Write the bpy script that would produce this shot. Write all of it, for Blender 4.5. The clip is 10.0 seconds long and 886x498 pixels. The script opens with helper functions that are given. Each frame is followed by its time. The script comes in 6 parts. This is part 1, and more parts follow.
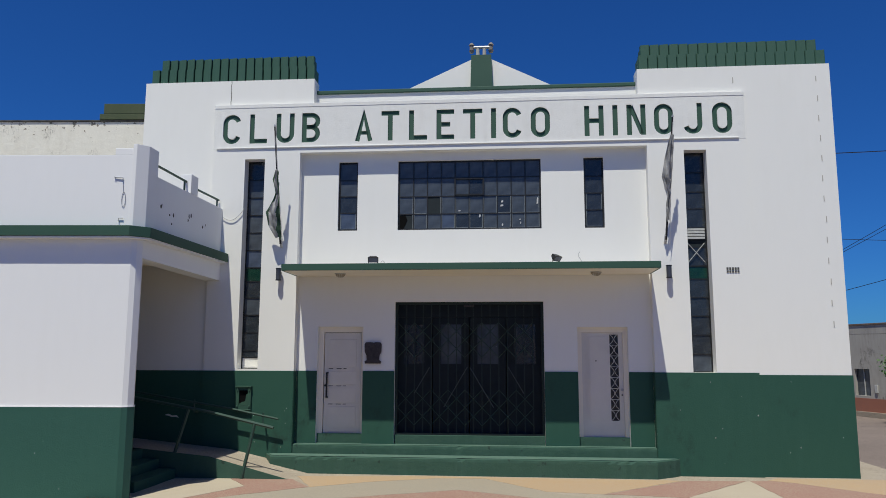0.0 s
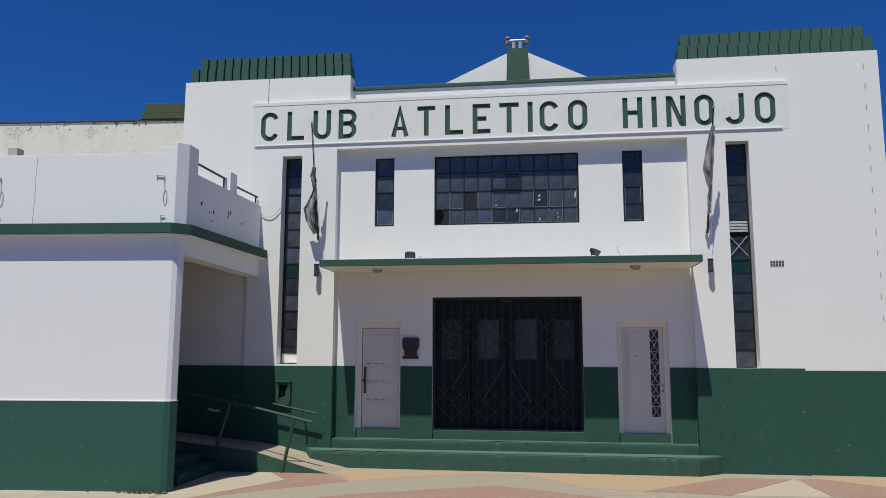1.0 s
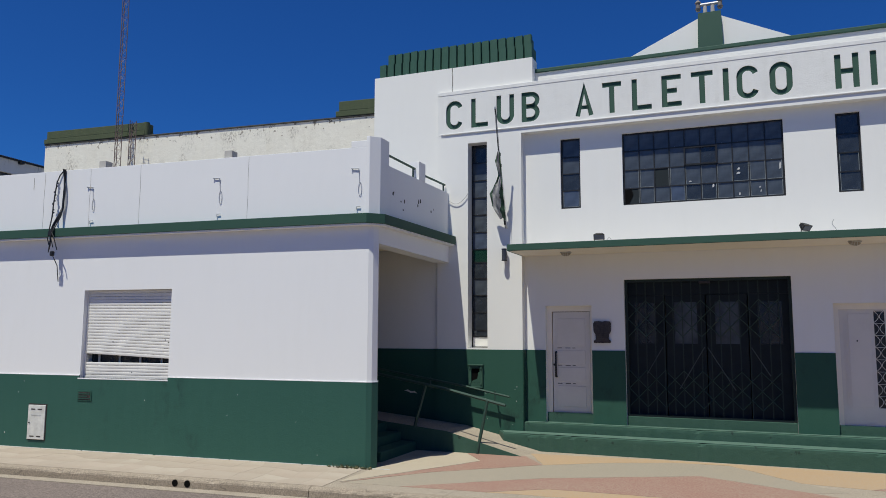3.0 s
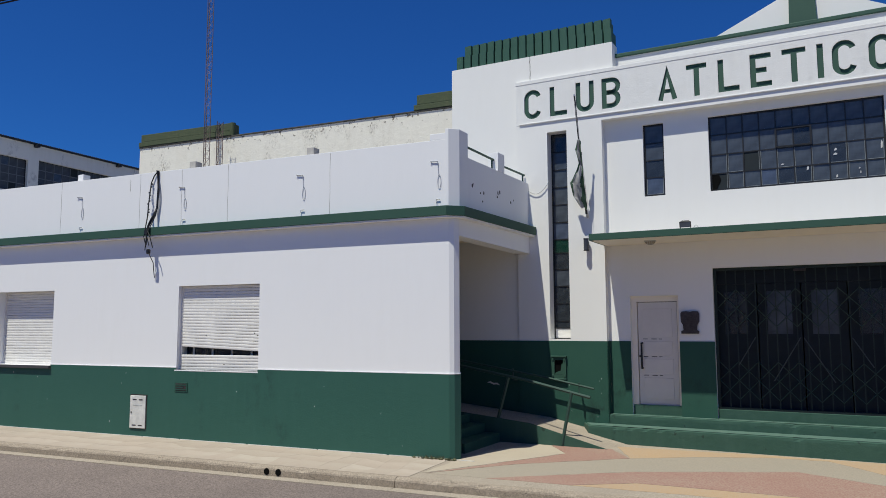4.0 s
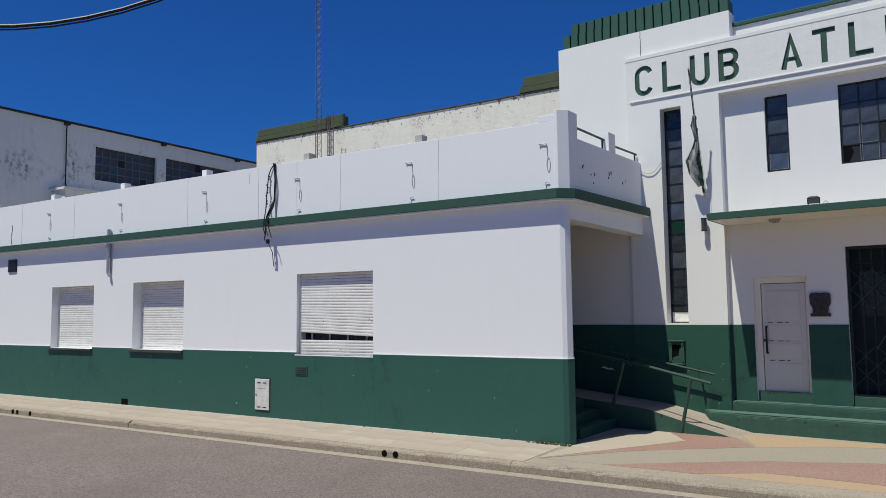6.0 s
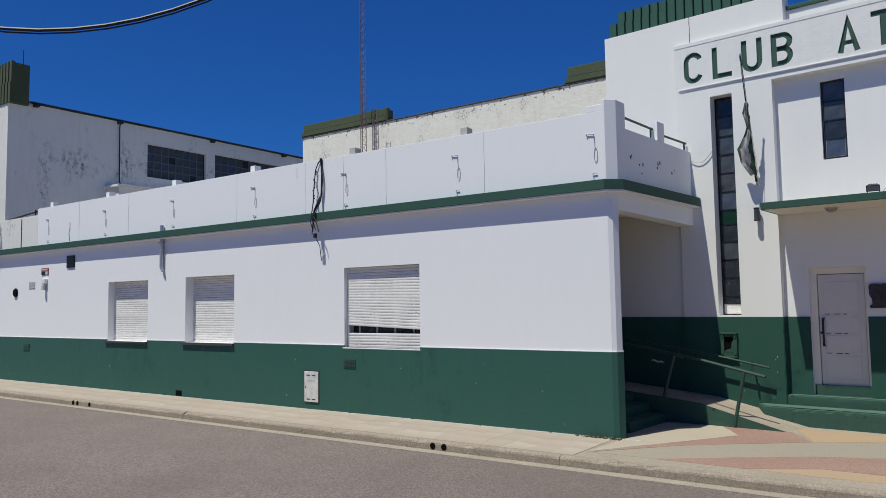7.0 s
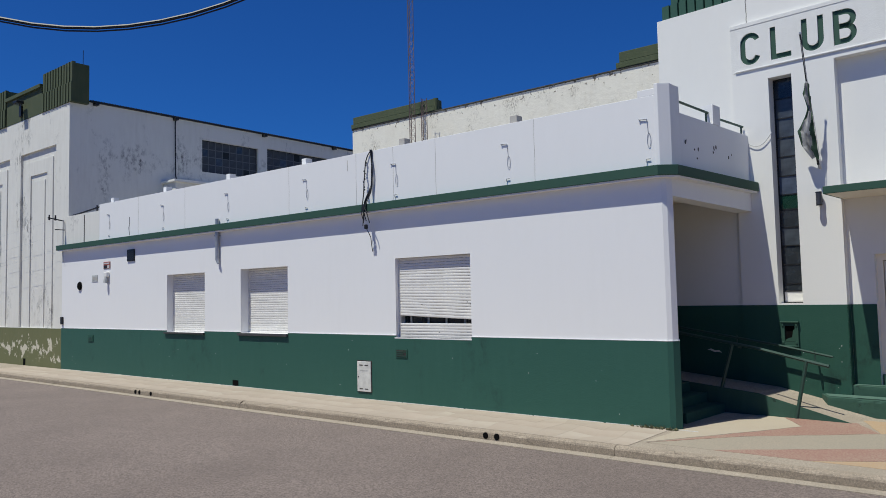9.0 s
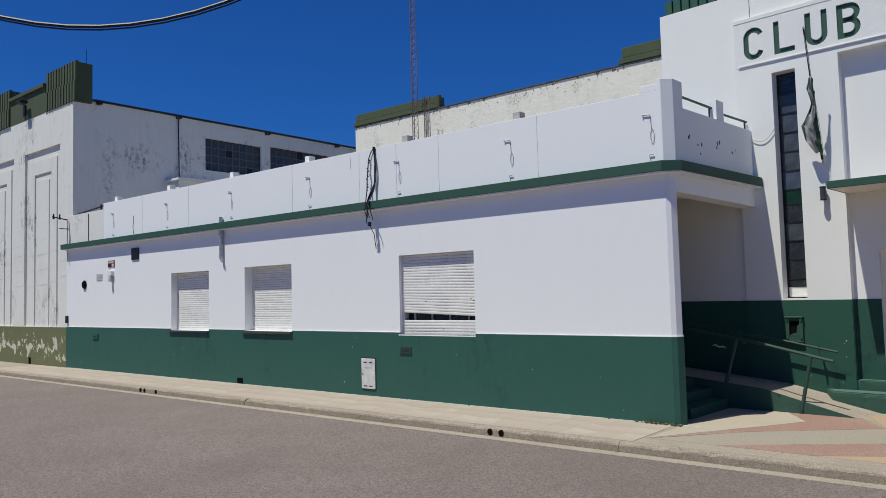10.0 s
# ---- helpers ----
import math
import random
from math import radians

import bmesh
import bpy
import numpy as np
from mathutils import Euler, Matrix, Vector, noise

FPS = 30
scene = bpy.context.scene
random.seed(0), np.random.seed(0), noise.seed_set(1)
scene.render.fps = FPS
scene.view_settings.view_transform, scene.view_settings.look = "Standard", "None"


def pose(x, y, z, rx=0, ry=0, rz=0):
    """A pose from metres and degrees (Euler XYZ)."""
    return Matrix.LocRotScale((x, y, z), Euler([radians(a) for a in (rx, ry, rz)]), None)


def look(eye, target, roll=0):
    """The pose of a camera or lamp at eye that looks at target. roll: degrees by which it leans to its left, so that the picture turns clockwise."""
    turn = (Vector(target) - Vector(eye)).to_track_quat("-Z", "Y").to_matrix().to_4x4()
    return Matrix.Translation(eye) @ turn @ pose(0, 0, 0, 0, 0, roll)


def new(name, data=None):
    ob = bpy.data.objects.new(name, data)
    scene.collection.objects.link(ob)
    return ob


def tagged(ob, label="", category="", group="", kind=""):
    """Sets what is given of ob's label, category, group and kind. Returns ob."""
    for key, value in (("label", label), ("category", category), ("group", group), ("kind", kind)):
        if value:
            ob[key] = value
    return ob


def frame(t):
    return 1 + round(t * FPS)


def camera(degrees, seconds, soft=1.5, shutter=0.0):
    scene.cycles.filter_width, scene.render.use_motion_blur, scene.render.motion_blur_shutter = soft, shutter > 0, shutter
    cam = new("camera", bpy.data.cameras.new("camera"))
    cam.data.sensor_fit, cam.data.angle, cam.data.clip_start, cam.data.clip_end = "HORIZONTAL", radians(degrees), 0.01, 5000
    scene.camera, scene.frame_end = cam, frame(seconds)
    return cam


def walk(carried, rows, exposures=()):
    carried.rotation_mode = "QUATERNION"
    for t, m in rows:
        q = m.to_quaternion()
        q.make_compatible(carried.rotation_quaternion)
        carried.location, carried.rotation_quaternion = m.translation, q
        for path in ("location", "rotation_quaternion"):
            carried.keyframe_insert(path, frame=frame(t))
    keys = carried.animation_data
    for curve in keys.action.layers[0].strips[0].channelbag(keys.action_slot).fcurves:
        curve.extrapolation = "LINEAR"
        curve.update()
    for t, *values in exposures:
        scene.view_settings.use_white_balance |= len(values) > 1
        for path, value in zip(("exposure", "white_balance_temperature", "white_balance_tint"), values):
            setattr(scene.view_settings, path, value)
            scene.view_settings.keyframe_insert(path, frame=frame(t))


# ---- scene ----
cam = camera(61.38, 10.0, soft=0.65)
PATH = [
    (0, 5.1197, -11.7095, 2.1413, 98.137, -0.136, 0.741),
    (0.5, 5.1063, -11.6885, 2.1363, 98.002, -0.006, 1.190),
    (1, 5.0887, -11.6706, 2.1347, 97.802, -0.143, 3.485),
    (1.5, 5.0692, -11.6583, 2.1317, 97.532, -0.333, 6.659),
    (2, 5.0532, -11.6374, 2.1331, 97.212, -0.345, 10.124),
    (2.5, 5.0344, -11.6086, 2.1326, 96.920, -0.373, 13.693),
    (3, 5.0302, -11.5935, 2.1322, 96.558, -0.181, 17.718),
    (4.5, 4.9955, -11.5588, 2.1395, 95.618, 0.313, 26.348),
    (5, 4.9855, -11.5587, 2.1387, 95.330, 0.405, 28.614),
    (5.5, 4.9633, -11.5512, 2.1270, 95.116, 0.543, 30.426),
    (7, 4.9011, -11.5655, 2.1482, 94.296, 0.871, 35.589),
    (7.5, 4.8885, -11.5591, 2.1458, 94.130, 1.047, 37.071),
    (8, 4.8765, -11.5464, 2.1394, 93.977, 1.087, 38.130),
    (8.5, 4.8677, -11.5430, 2.1333, 93.825, 1.146, 38.923),
    (9, 4.8619, -11.5382, 2.1294, 93.662, 1.245, 39.444),
    (9.5, 4.8626, -11.5331, 2.1282, 93.535, 1.309, 39.624),
    (10, 4.8636, -11.5421, 2.1213, 93.461, 1.516, 39.728),
]
walk(cam, [(t, pose(x, y, z, rx, ry, rz)) for t, x, y, z, rx, ry, rz in PATH],
     [(0.0, 0.06, 6430, 10), (1.0, 0.04, 6420, 10), (2.0, 0.0, 6390, 10), (3.0, 0.05, 6380, 10), (4.5, 0.12, 6330, 10), (5.5, 0.08, 6310, 10), (7.5, 0.02, 6270, 10), (10.0, 0.03, 6250, 10)])

# ---- light ----
SUN_FROM = Vector((-0.335, -0.97, 2.42)).normalized()
world = bpy.data.worlds.new("world")
scene.world = world
world.use_nodes = True
wn, wl = world.node_tree.nodes, world.node_tree.links
sky = wn.new("ShaderNodeTexSky")
sky.sky_type = "NISHITA"
sky.sun_disc = False
sky.sun_elevation = math.asin(SUN_FROM.z)
sky.sun_rotation = math.atan2(SUN_FROM.x, SUN_FROM.y)
sky.altitude, sky.air_density, sky.dust_density, sky.ozone_density = 300, 1.0, 0.2, 4.0
deep = wn.new("ShaderNodeMix")
deep.data_type, deep.blend_type = "RGBA", "MULTIPLY"
deep.inputs[0].default_value = 1.0
deep.inputs[7].default_value = (0.118, 0.392, 0.84, 1.0)
wl.new(sky.outputs[0], deep.inputs[6])
wl.new(deep.outputs[2], wn["Background"].inputs[0])
wn["Background"].inputs[1].default_value = 0.088
sun = new("sun", bpy.data.lights.new("sun", "SUN"))
sun.data.energy, sun.data.angle, sun.data.color = 4.5, radians(0.55), (0.975, 0.95, 0.815)
sun.matrix_world = look(SUN_FROM * 40, (0, 0, 0))
scene.view_settings.exposure = 0.06


# ---- materials ----
def base_mat(name, rough=0.8, metal=0.0):
    m = bpy.data.materials.new(name)
    m.use_nodes = True
    n, l = m.node_tree.nodes, m.node_tree.links
    b = n["Principled BSDF"]
    b.inputs["Roughness"].default_value = rough
    b.inputs["Metallic"].default_value = metal
    return m, n, l, b


def node(n, kind, **inputs):
    x = n.new(kind)
    for k, v in inputs.items():
        x.inputs[k.replace("_", " ")].default_value = v
    return x


def noise_at(n, l, scale, detail=4.0, rough=0.55, stretch=None):
    tc = n.new("ShaderNodeTexCoord")
    nz = node(n, "ShaderNodeTexNoise", Scale=scale, Detail=detail, Roughness=rough)
    if stretch:
        mp = n.new("ShaderNodeMapping")
        mp.inputs["Scale"].default_value = stretch
        l.new(tc.outputs["Object"], mp.inputs[0])
        l.new(mp.outputs[0], nz.inputs["Vector"])
    else:
        l.new(tc.outputs["Object"], nz.inputs["Vector"])
    return nz.outputs["Fac"]


def ramp(n, l, fac, lo, hi, a=(0, 0, 0, 1), b=(1, 1, 1, 1)):
    r = n.new("ShaderNodeValToRGB")
    r.color_ramp.elements[0].position, r.color_ramp.elements[1].position = lo, hi
    r.color_ramp.elements[0].color, r.color_ramp.elements[1].color = a, b
    l.new(fac, r.inputs[0])
    return r.outputs[0]


def mix(n, l, fac, a, b):
    x = n.new("ShaderNodeMix")
    x.data_type = "RGBA"
    if isinstance(fac, float):
        x.inputs[0].default_value = fac
    else:
        l.new(fac, x.inputs[0])
    for sock, v in ((x.inputs[6], a), (x.inputs[7], b)):
        if isinstance(v, tuple):
            sock.default_value = (*v[:3], 1)
        else:
            l.new(v, sock)
    return x.outputs[2]


def bump(n, l, b, height, strength, distance):
    k = node(n, "ShaderNodeBump", Strength=strength, Distance=distance)
    l.new(height, k.inputs["Height"])
    l.new(k.outputs[0], b.inputs["Normal"])


def painted(name, col, worn, amount=0.5, rough=0.75, grain=0.35, scale=0.7, spots=None, specks=None, coarse=0.0):
    """Painted render: broad patches, runs down the wall, fine grain, and flaked spots."""
    m, n, l, b = base_mat(name, rough)
    big = ramp(n, l, noise_at(n, l, scale, 6.0, 0.6), 0.35, 0.75)
    runs = ramp(n, l, noise_at(n, l, 2.2, 5.0, 0.6, (3.0, 3.0, 0.5)), 0.40, 0.95)
    mx = n.new("ShaderNodeMath")
    mx.operation = "MULTIPLY"
    l.new(big, mx.inputs[0])
    l.new(runs, mx.inputs[1])
    am = n.new("ShaderNodeMath")
    am.operation = "MULTIPLY"
    am.inputs[1].default_value = amount
    l.new(mx.outputs[0], am.inputs[0])
    c = mix(n, l, am.outputs[0], col, worn)
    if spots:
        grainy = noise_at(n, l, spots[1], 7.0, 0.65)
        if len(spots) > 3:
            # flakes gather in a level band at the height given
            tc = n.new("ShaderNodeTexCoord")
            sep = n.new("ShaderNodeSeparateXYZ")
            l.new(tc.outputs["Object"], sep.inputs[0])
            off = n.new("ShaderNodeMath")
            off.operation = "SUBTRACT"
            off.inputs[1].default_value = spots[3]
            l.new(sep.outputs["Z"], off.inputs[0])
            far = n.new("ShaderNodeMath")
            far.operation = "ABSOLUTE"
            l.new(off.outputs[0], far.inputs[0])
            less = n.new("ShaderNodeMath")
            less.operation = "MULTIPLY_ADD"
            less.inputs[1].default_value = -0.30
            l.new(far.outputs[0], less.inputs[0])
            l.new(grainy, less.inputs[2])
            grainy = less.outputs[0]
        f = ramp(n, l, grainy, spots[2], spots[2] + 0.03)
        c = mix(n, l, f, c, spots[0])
    if specks:
        # fine dark mildew specks gathered in loose clusters
        where = ramp(n, l, noise_at(n, l, specks[1], 5.0, 0.65, (1.0, 1.0, 0.7)), specks[3], specks[3] + 0.12)
        fine = ramp(n, l, noise_at(n, l, specks[2], 8.0, 0.72, (1.0, 1.0, 0.6)), 0.47, 0.60)
        both = n.new("ShaderNodeMath")
        both.operation = "MULTIPLY"
        l.new(where, both.inputs[0])
        l.new(fine, both.inputs[1])
        c = mix(n, l, both.outputs[0], c, specks[0])
    l.new(c, b.inputs["Base Color"])
    if coarse:
        hsum = n.new("ShaderNodeMath")
        hsum.operation = "MULTIPLY_ADD"
        hsum.inputs[1].default_value = coarse
        l.new(noise_at(n, l, 7.0, 4.0, 0.6), hsum.inputs[0])
        l.new(noise_at(n, l, 60.0, 5.0, 0.7), hsum.inputs[2])
        bump(n, l, b, hsum.outputs[0], grain, 0.006)
    else:
        bump(n, l, b, noise_at(n, l, 60.0, 5.0, 0.7), grain, 0.004)
    return m


def plain(name, col, rough=0.5, metal=0.0, vary=0.15, scale=8.0, grain=0.1):
    m, n, l, b = base_mat(name, rough, metal)
    f = ramp(n, l, noise_at(n, l, scale, 5.0, 0.6), 0.3, 0.7)
    l.new(mix(n, l, f, tuple(v * (1 - vary) for v in col), tuple(min(1, v * (1 + vary)) for v in col)), b.inputs["Base Color"])
    bump(n, l, b, noise_at(n, l, scale * 12, 3.0), grain, 0.002)
    return m


WHITE = painted("white_wall_paint", (0.80, 0.80, 0.80), (0.68, 0.67, 0.65), 0.30, grain=0.25)
WARMW = painted("warm_white_wall_paint", (0.785, 0.78, 0.75), (0.68, 0.66, 0.61), 0.35, grain=0.3)
SIGNW = painted("rough_white_sign_render", (0.76, 0.76, 0.735), (0.58, 0.57, 0.53), 0.9, 0.85, 0.75, 2.5, ((0.58, 0.56, 0.52), 11.0, 0.69), None, 1.2)
SOFFIT = painted("cream_soffit_paint", (0.84, 0.78, 0.67), (0.66, 0.58, 0.48), 0.5, grain=0.25)
OLD = painted("old_white_wall", (0.72, 0.71, 0.66), (0.44, 0.41, 0.35), 0.75, 0.9, 0.7, 0.5, ((0.30, 0.29, 0.27), 3.0, 0.71), ((0.12, 0.12, 0.12), 0.5, 7.0, 0.55), 2.0)
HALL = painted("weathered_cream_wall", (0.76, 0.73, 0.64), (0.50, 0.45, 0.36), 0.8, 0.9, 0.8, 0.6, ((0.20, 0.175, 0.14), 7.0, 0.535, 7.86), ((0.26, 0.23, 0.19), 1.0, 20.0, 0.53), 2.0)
GREEN = painted("dark_green_wall_paint", (0.012, 0.070, 0.047), (0.022, 0.088, 0.062), 0.9, 0.75, 0.45, 0.8, ((0.30, 0.38, 0.33), 9.0, 0.735), ((0.007, 0.042, 0.030), 0.9, 5.0, 0.56), 1.2)
# Same paint as GREEN; the street wing's brighter light is put into its colour.
TEAL = painted("lightened_green_wall_paint", (0.0185, 0.088, 0.065), (0.030, 0.108, 0.083), 0.9, 0.7, 0.5, 0.6, ((0.34, 0.42, 0.38), 9.0, 0.735), ((0.010, 0.056, 0.043), 0.7, 3.5, 0.56), 1.5)
STEPG = painted("worn_green_concrete", (0.026, 0.078, 0.055), (0.06, 0.12, 0.095), 0.9, 0.85, 0.7, 2.0, ((0.014, 0.040, 0.030), 4.0, 0.63), None, 2.5)
# TREAD: paler green puts the sun on the step tops, with scuffs, into colour.
TREAD = painted("sunlit_worn_green_tread", (0.070, 0.140, 0.11), (0.17, 0.22, 0.18), 0.9, 0.85, 0.9, 3.0)
TRIMG = painted("green_trim_paint", (0.022, 0.075, 0.050), (0.036, 0.090, 0.065), 0.7, 0.7, 0.2, 2.0)
CAPG = painted("green_cap_slats", (0.022, 0.085, 0.058), (0.034, 0.098, 0.07), 0.8, 0.7, 0.4, 2.0)
OLIVE = painted("faded_olive_paint", (0.055, 0.075, 0.035), (0.12, 0.12, 0.07), 0.8, 0.85, 0.5, 1.0)
PEEL = painted("peeling_olive_dado", (0.13, 0.14, 0.06), (0.20, 0.19, 0.10), 0.8, 0.85, 0.6, 1.0, ((0.55, 0.52, 0.42), 2.6, 0.475, 0.60))
RAILG = plain("green_rail_paint", (0.022, 0.060, 0.045), 0.55)
BLACK = plain("black_metal", (0.008, 0.008, 0.009), 0.5)
GATE = plain("dark_green_gate_steel", (0.010, 0.024, 0.021), 0.7)
LATT = plain("green_lattice_steel", (0.020, 0.050, 0.042), 0.6)
PALEBAR = plain("pale_weathered_window_steel", (0.12, 0.13, 0.135), 0.6)
WBAR = plain("grey_green_window_steel", (0.045, 0.060, 0.062), 0.5)
METER = plain("pale_grey_meter_paint", (0.60, 0.60, 0.57), 0.5)
# DARK: indoor shade put into the colour of inner doors and missing panes.
DARK = plain("interior_shade_colour", (0.008, 0.015, 0.020), 0.9)
# Near-black for solid plates and discs that stand in for shaded holes.
hole = plain("hole_shade_black", (0.006, 0.006, 0.006), 0.95)
hole.node_tree.nodes["Principled BSDF"].inputs["Specular IOR Level"].default_value = 0.05
# ROOM: dark grey puts the dimness of the foyer into its walls.
ROOM = plain("room_shade_dark_grey", (0.10, 0.10, 0.10), 0.9)
DOORW = plain("white_door_paint", (0.68, 0.645, 0.59), 0.5, vary=0.04, scale=3.0)
SHUT = plain("white_roller_slats", (0.74, 0.725, 0.69), 0.5, vary=0.06, scale=5.0)
STEEL = plain("dull_galvanised_steel", (0.42, 0.43, 0.45), 0.45, 0.6)
BRONZE = plain("dark_bronze_plaque", (0.055, 0.045, 0.042), 0.5, 0.4, 0.4, 20.0, 0.8)
GREYP = plain("grey_box_paint", (0.45, 0.46, 0.45), 0.5)
RED = plain("faded_red_mast_paint", (0.13, 0.085, 0.08), 0.7, vary=0.5, scale=1.0)
WEATHER = painted("weathered_cast_metal", (0.20, 0.18, 0.165), (0.10, 0.075, 0.06), 0.9, 0.7, 0.6, 6.0)
DIGIT = plain("dark_grey_relief_paint", (0.07, 0.07, 0.07), 0.7)
STONE = painted("grey_cast_stone", (0.42, 0.40, 0.37), (0.26, 0.24, 0.22), 0.8, 0.9, 0.5, 4.0)
CLOTH_W = plain("pale_flag_cloth", (0.50, 0.50, 0.50), 0.9, vary=0.35, scale=5.0)
CLOTH_G = plain("green_flag_cloth", (0.075, 0.14, 0.09), 0.9, vary=0.4, scale=6.0)
BRICK = painted("red_brick_base", (0.30, 0.12, 0.08), (0.20, 0.10, 0.08), 0.8, 0.9, 0.5, 3.0)
RUST = plain("rusty_roof_edge", (0.16, 0.11, 0.085), 0.9, vary=0.4)
GREYW = painted("grey_bare_render", (0.38, 0.365, 0.335), (0.14, 0.13, 0.12), 1.0, 0.9, 0.6, 0.8, None, ((0.07, 0.065, 0.06), 0.8, 6.0, 0.50))
LEAF = plain("bright_leaf", (0.06, 0.13, 0.03), 0.6, vary=0.5, scale=6.0)
BARK = plain("tree_bark", (0.12, 0.09, 0.07), 0.9, vary=0.3)
PLASTIC = plain("cream_lamp_plastic", (0.30, 0.27, 0.22), 0.4)
SIGNR = plain("red_notice_enamel", (0.30, 0.075, 0.04), 0.4)


def glass_mat(name, tint, rough):
    m, n, l, b = base_mat(name, rough)
    l.new(mix(n, l, ramp(n, l, noise_at(n, l, 3.0, 5.0), 0.4, 0.7), tint, tuple(v * 1.8 for v in tint)), b.inputs["Base Color"])
    old = b.inputs["Base Color"].links[0].from_socket
    l.new(mix(n, l, ramp(n, l, noise_at(n, l, 16.0, 7.0, 0.75), 0.665, 0.70), old, (0.32, 0.33, 0.34)), b.inputs["Base Color"])
    b.inputs["IOR"].default_value = 1.5
    b.inputs["Alpha"].default_value = 0.93
    return m


GLASS = glass_mat("dusty_dark_glass", (0.024, 0.029, 0.036), 0.16)
GLASS_B = glass_mat("bluish_pane_glass", (0.055, 0.070, 0.105), 0.15)
# GLASS_T: paler tint holds dust plus reflected light painted into the panes.
GLASS_T = glass_mat("dusty_grey_sheen_glass", (0.050, 0.059, 0.072), 0.22)
GLASS_D = glass_mat("grimy_grey_glass", (0.040, 0.043, 0.048), 0.5)
GLASS_G = glass_mat("green_pane_glass", (0.005, 0.030, 0.019), 0.25)


def ground_mat(name, a, b2, stain, scale, grain, cracks=False, rough=0.9, speck=0.78, worn=False):
    m, n, l, b = base_mat(name, rough)
    c = mix(n, l, ramp(n, l, noise_at(n, l, scale, 8.0, 0.65), 0.35, 0.7), a, b2)
    c = mix(n, l, ramp(n, l, noise_at(n, l, scale * 0.3, 5.0, 0.6), 0.5, 0.8), c, stain)
    if worn:
        c = mix(n, l, ramp(n, l, noise_at(n, l, 0.9, 9.0, 0.70), 0.30, 0.75, (0.15, 0.15, 0.15, 1), (0.85, 0.85, 0.85, 1)), c, (0.355, 0.29, 0.22))
        c = mix(n, l, ramp(n, l, noise_at(n, l, 5.0, 7.0, 0.7), 0.60, 0.70, (0, 0, 0, 1), (0.35, 0.35, 0.35, 1)), c, (0.20, 0.165, 0.13))
    sp = ramp(n, l, noise_at(n, l, 38.0, 5.0, 0.75), 0.42, 0.58)
    c = mix(n, l, sp, tuple(v * speck for v in a), c)
    pale = ramp(n, l, noise_at(n, l, 70.0, 3.0, 0.6), 0.60, 0.72)
    c = mix(n, l, pale, c, tuple(min(1, v * (1.35 if speck < 0.85 else 1.06)) for v in b2))
    if cracks:
        tc = n.new("ShaderNodeTexCoord")
        vo = node(n, "ShaderNodeTexVoronoi", Scale=0.7)
        vo.feature = "DISTANCE_TO_EDGE"
        wob = node(n, "ShaderNodeTexNoise", Scale=2.5, Detail=5.0)
        l.new(tc.outputs["Object"], wob.inputs["Vector"])
        ad = n.new("ShaderNodeVectorMath")
        ad.operation = "ADD"
        l.new(tc.outputs["Object"], ad.inputs[0])
        l.new(wob.outputs["Color"], ad.inputs[1])
        l.new(ad.outputs[0], vo.inputs["Vector"])
        c = mix(n, l, ramp(n, l, vo.outputs["Distance"], 0.0, 0.006, (1, 1, 1, 1), (0, 0, 0, 1)), c, tuple(v * 0.55 for v in a))
    l.new(c, b.inputs["Base Color"])
    bump(n, l, b, noise_at(n, l, 90.0, 4.0, 0.7), grain, 0.006)
    return m


ASPHALT = ground_mat("worn_grey_asphalt", (0.212, 0.169, 0.147), (0.272, 0.218, 0.190), (0.152, 0.120, 0.104), 0.5, 1.0, speck=0.5)
PAVE = ground_mat("pale_worn_concrete", (0.345, 0.295, 0.23), (0.42, 0.36, 0.285), (0.26, 0.215, 0.165), 1.5, 0.7, True)
KERB = ground_mat("kerb_concrete", (0.30, 0.25, 0.19), (0.40, 0.34, 0.265), (0.17, 0.14, 0.105), 3.0, 1.0, True, worn=True)
PINK = ground_mat("pink_paving_paint", (0.293, 0.158, 0.122), (0.315, 0.184, 0.144), (0.306, 0.216, 0.167), 0.8, 0.4, worn=True, speck=0.9)
CREAM = ground_mat("cream_paving_paint", (0.450, 0.392, 0.302), (0.414, 0.356, 0.270), (0.369, 0.306, 0.234), 0.8, 0.4, worn=True, speck=0.9)
YELLOW = ground_mat("ochre_paving_paint", (0.432, 0.293, 0.162), (0.414, 0.302, 0.194), (0.360, 0.279, 0.198), 0.7, 0.4, worn=True, speck=0.9)
GREY = ground_mat("grey_paving_paint", (0.302, 0.270, 0.211), (0.333, 0.297, 0.234), (0.360, 0.297, 0.221), 0.8, 0.4, worn=True, speck=0.9)
EARTH = ground_mat("far_ground", (0.22, 0.20, 0.17), (0.26, 0.24, 0.20), (0.16, 0.16, 0.11), 0.2, 0.4)


# ---- builders ----
MAIN = pose(0, 3.254, 0, 0, 0, -4.195)
ONE = Matrix.Identity(4)


def link(name, bm, mat, m=ONE, smooth=False):
    me = bpy.data.meshes.new(name)
    bmesh.ops.recalc_face_normals(bm, faces=bm.faces)
    bm.to_mesh(me)
    bm.free()
    me.materials.append(mat)
    if smooth:
        for p in me.polygons:
            p.use_smooth = True
    ob = new(name, me)
    ob.matrix_world = m
    return ob


def part(name, bm, mat, parent, label="", smooth=False):
    ob = link(name, bm, mat, ONE, smooth)
    ob.parent = parent
    if label:
        ob["label"] = label
    return ob


def share(name, me, parent, place):
    ob = new(name, me)
    ob.parent = parent
    ob.matrix_basis = place
    return ob


def thing(name, m, label, category, group="", kind=""):
    e = new(name)
    e.matrix_world = m
    return tagged(e, label, category, group, kind)


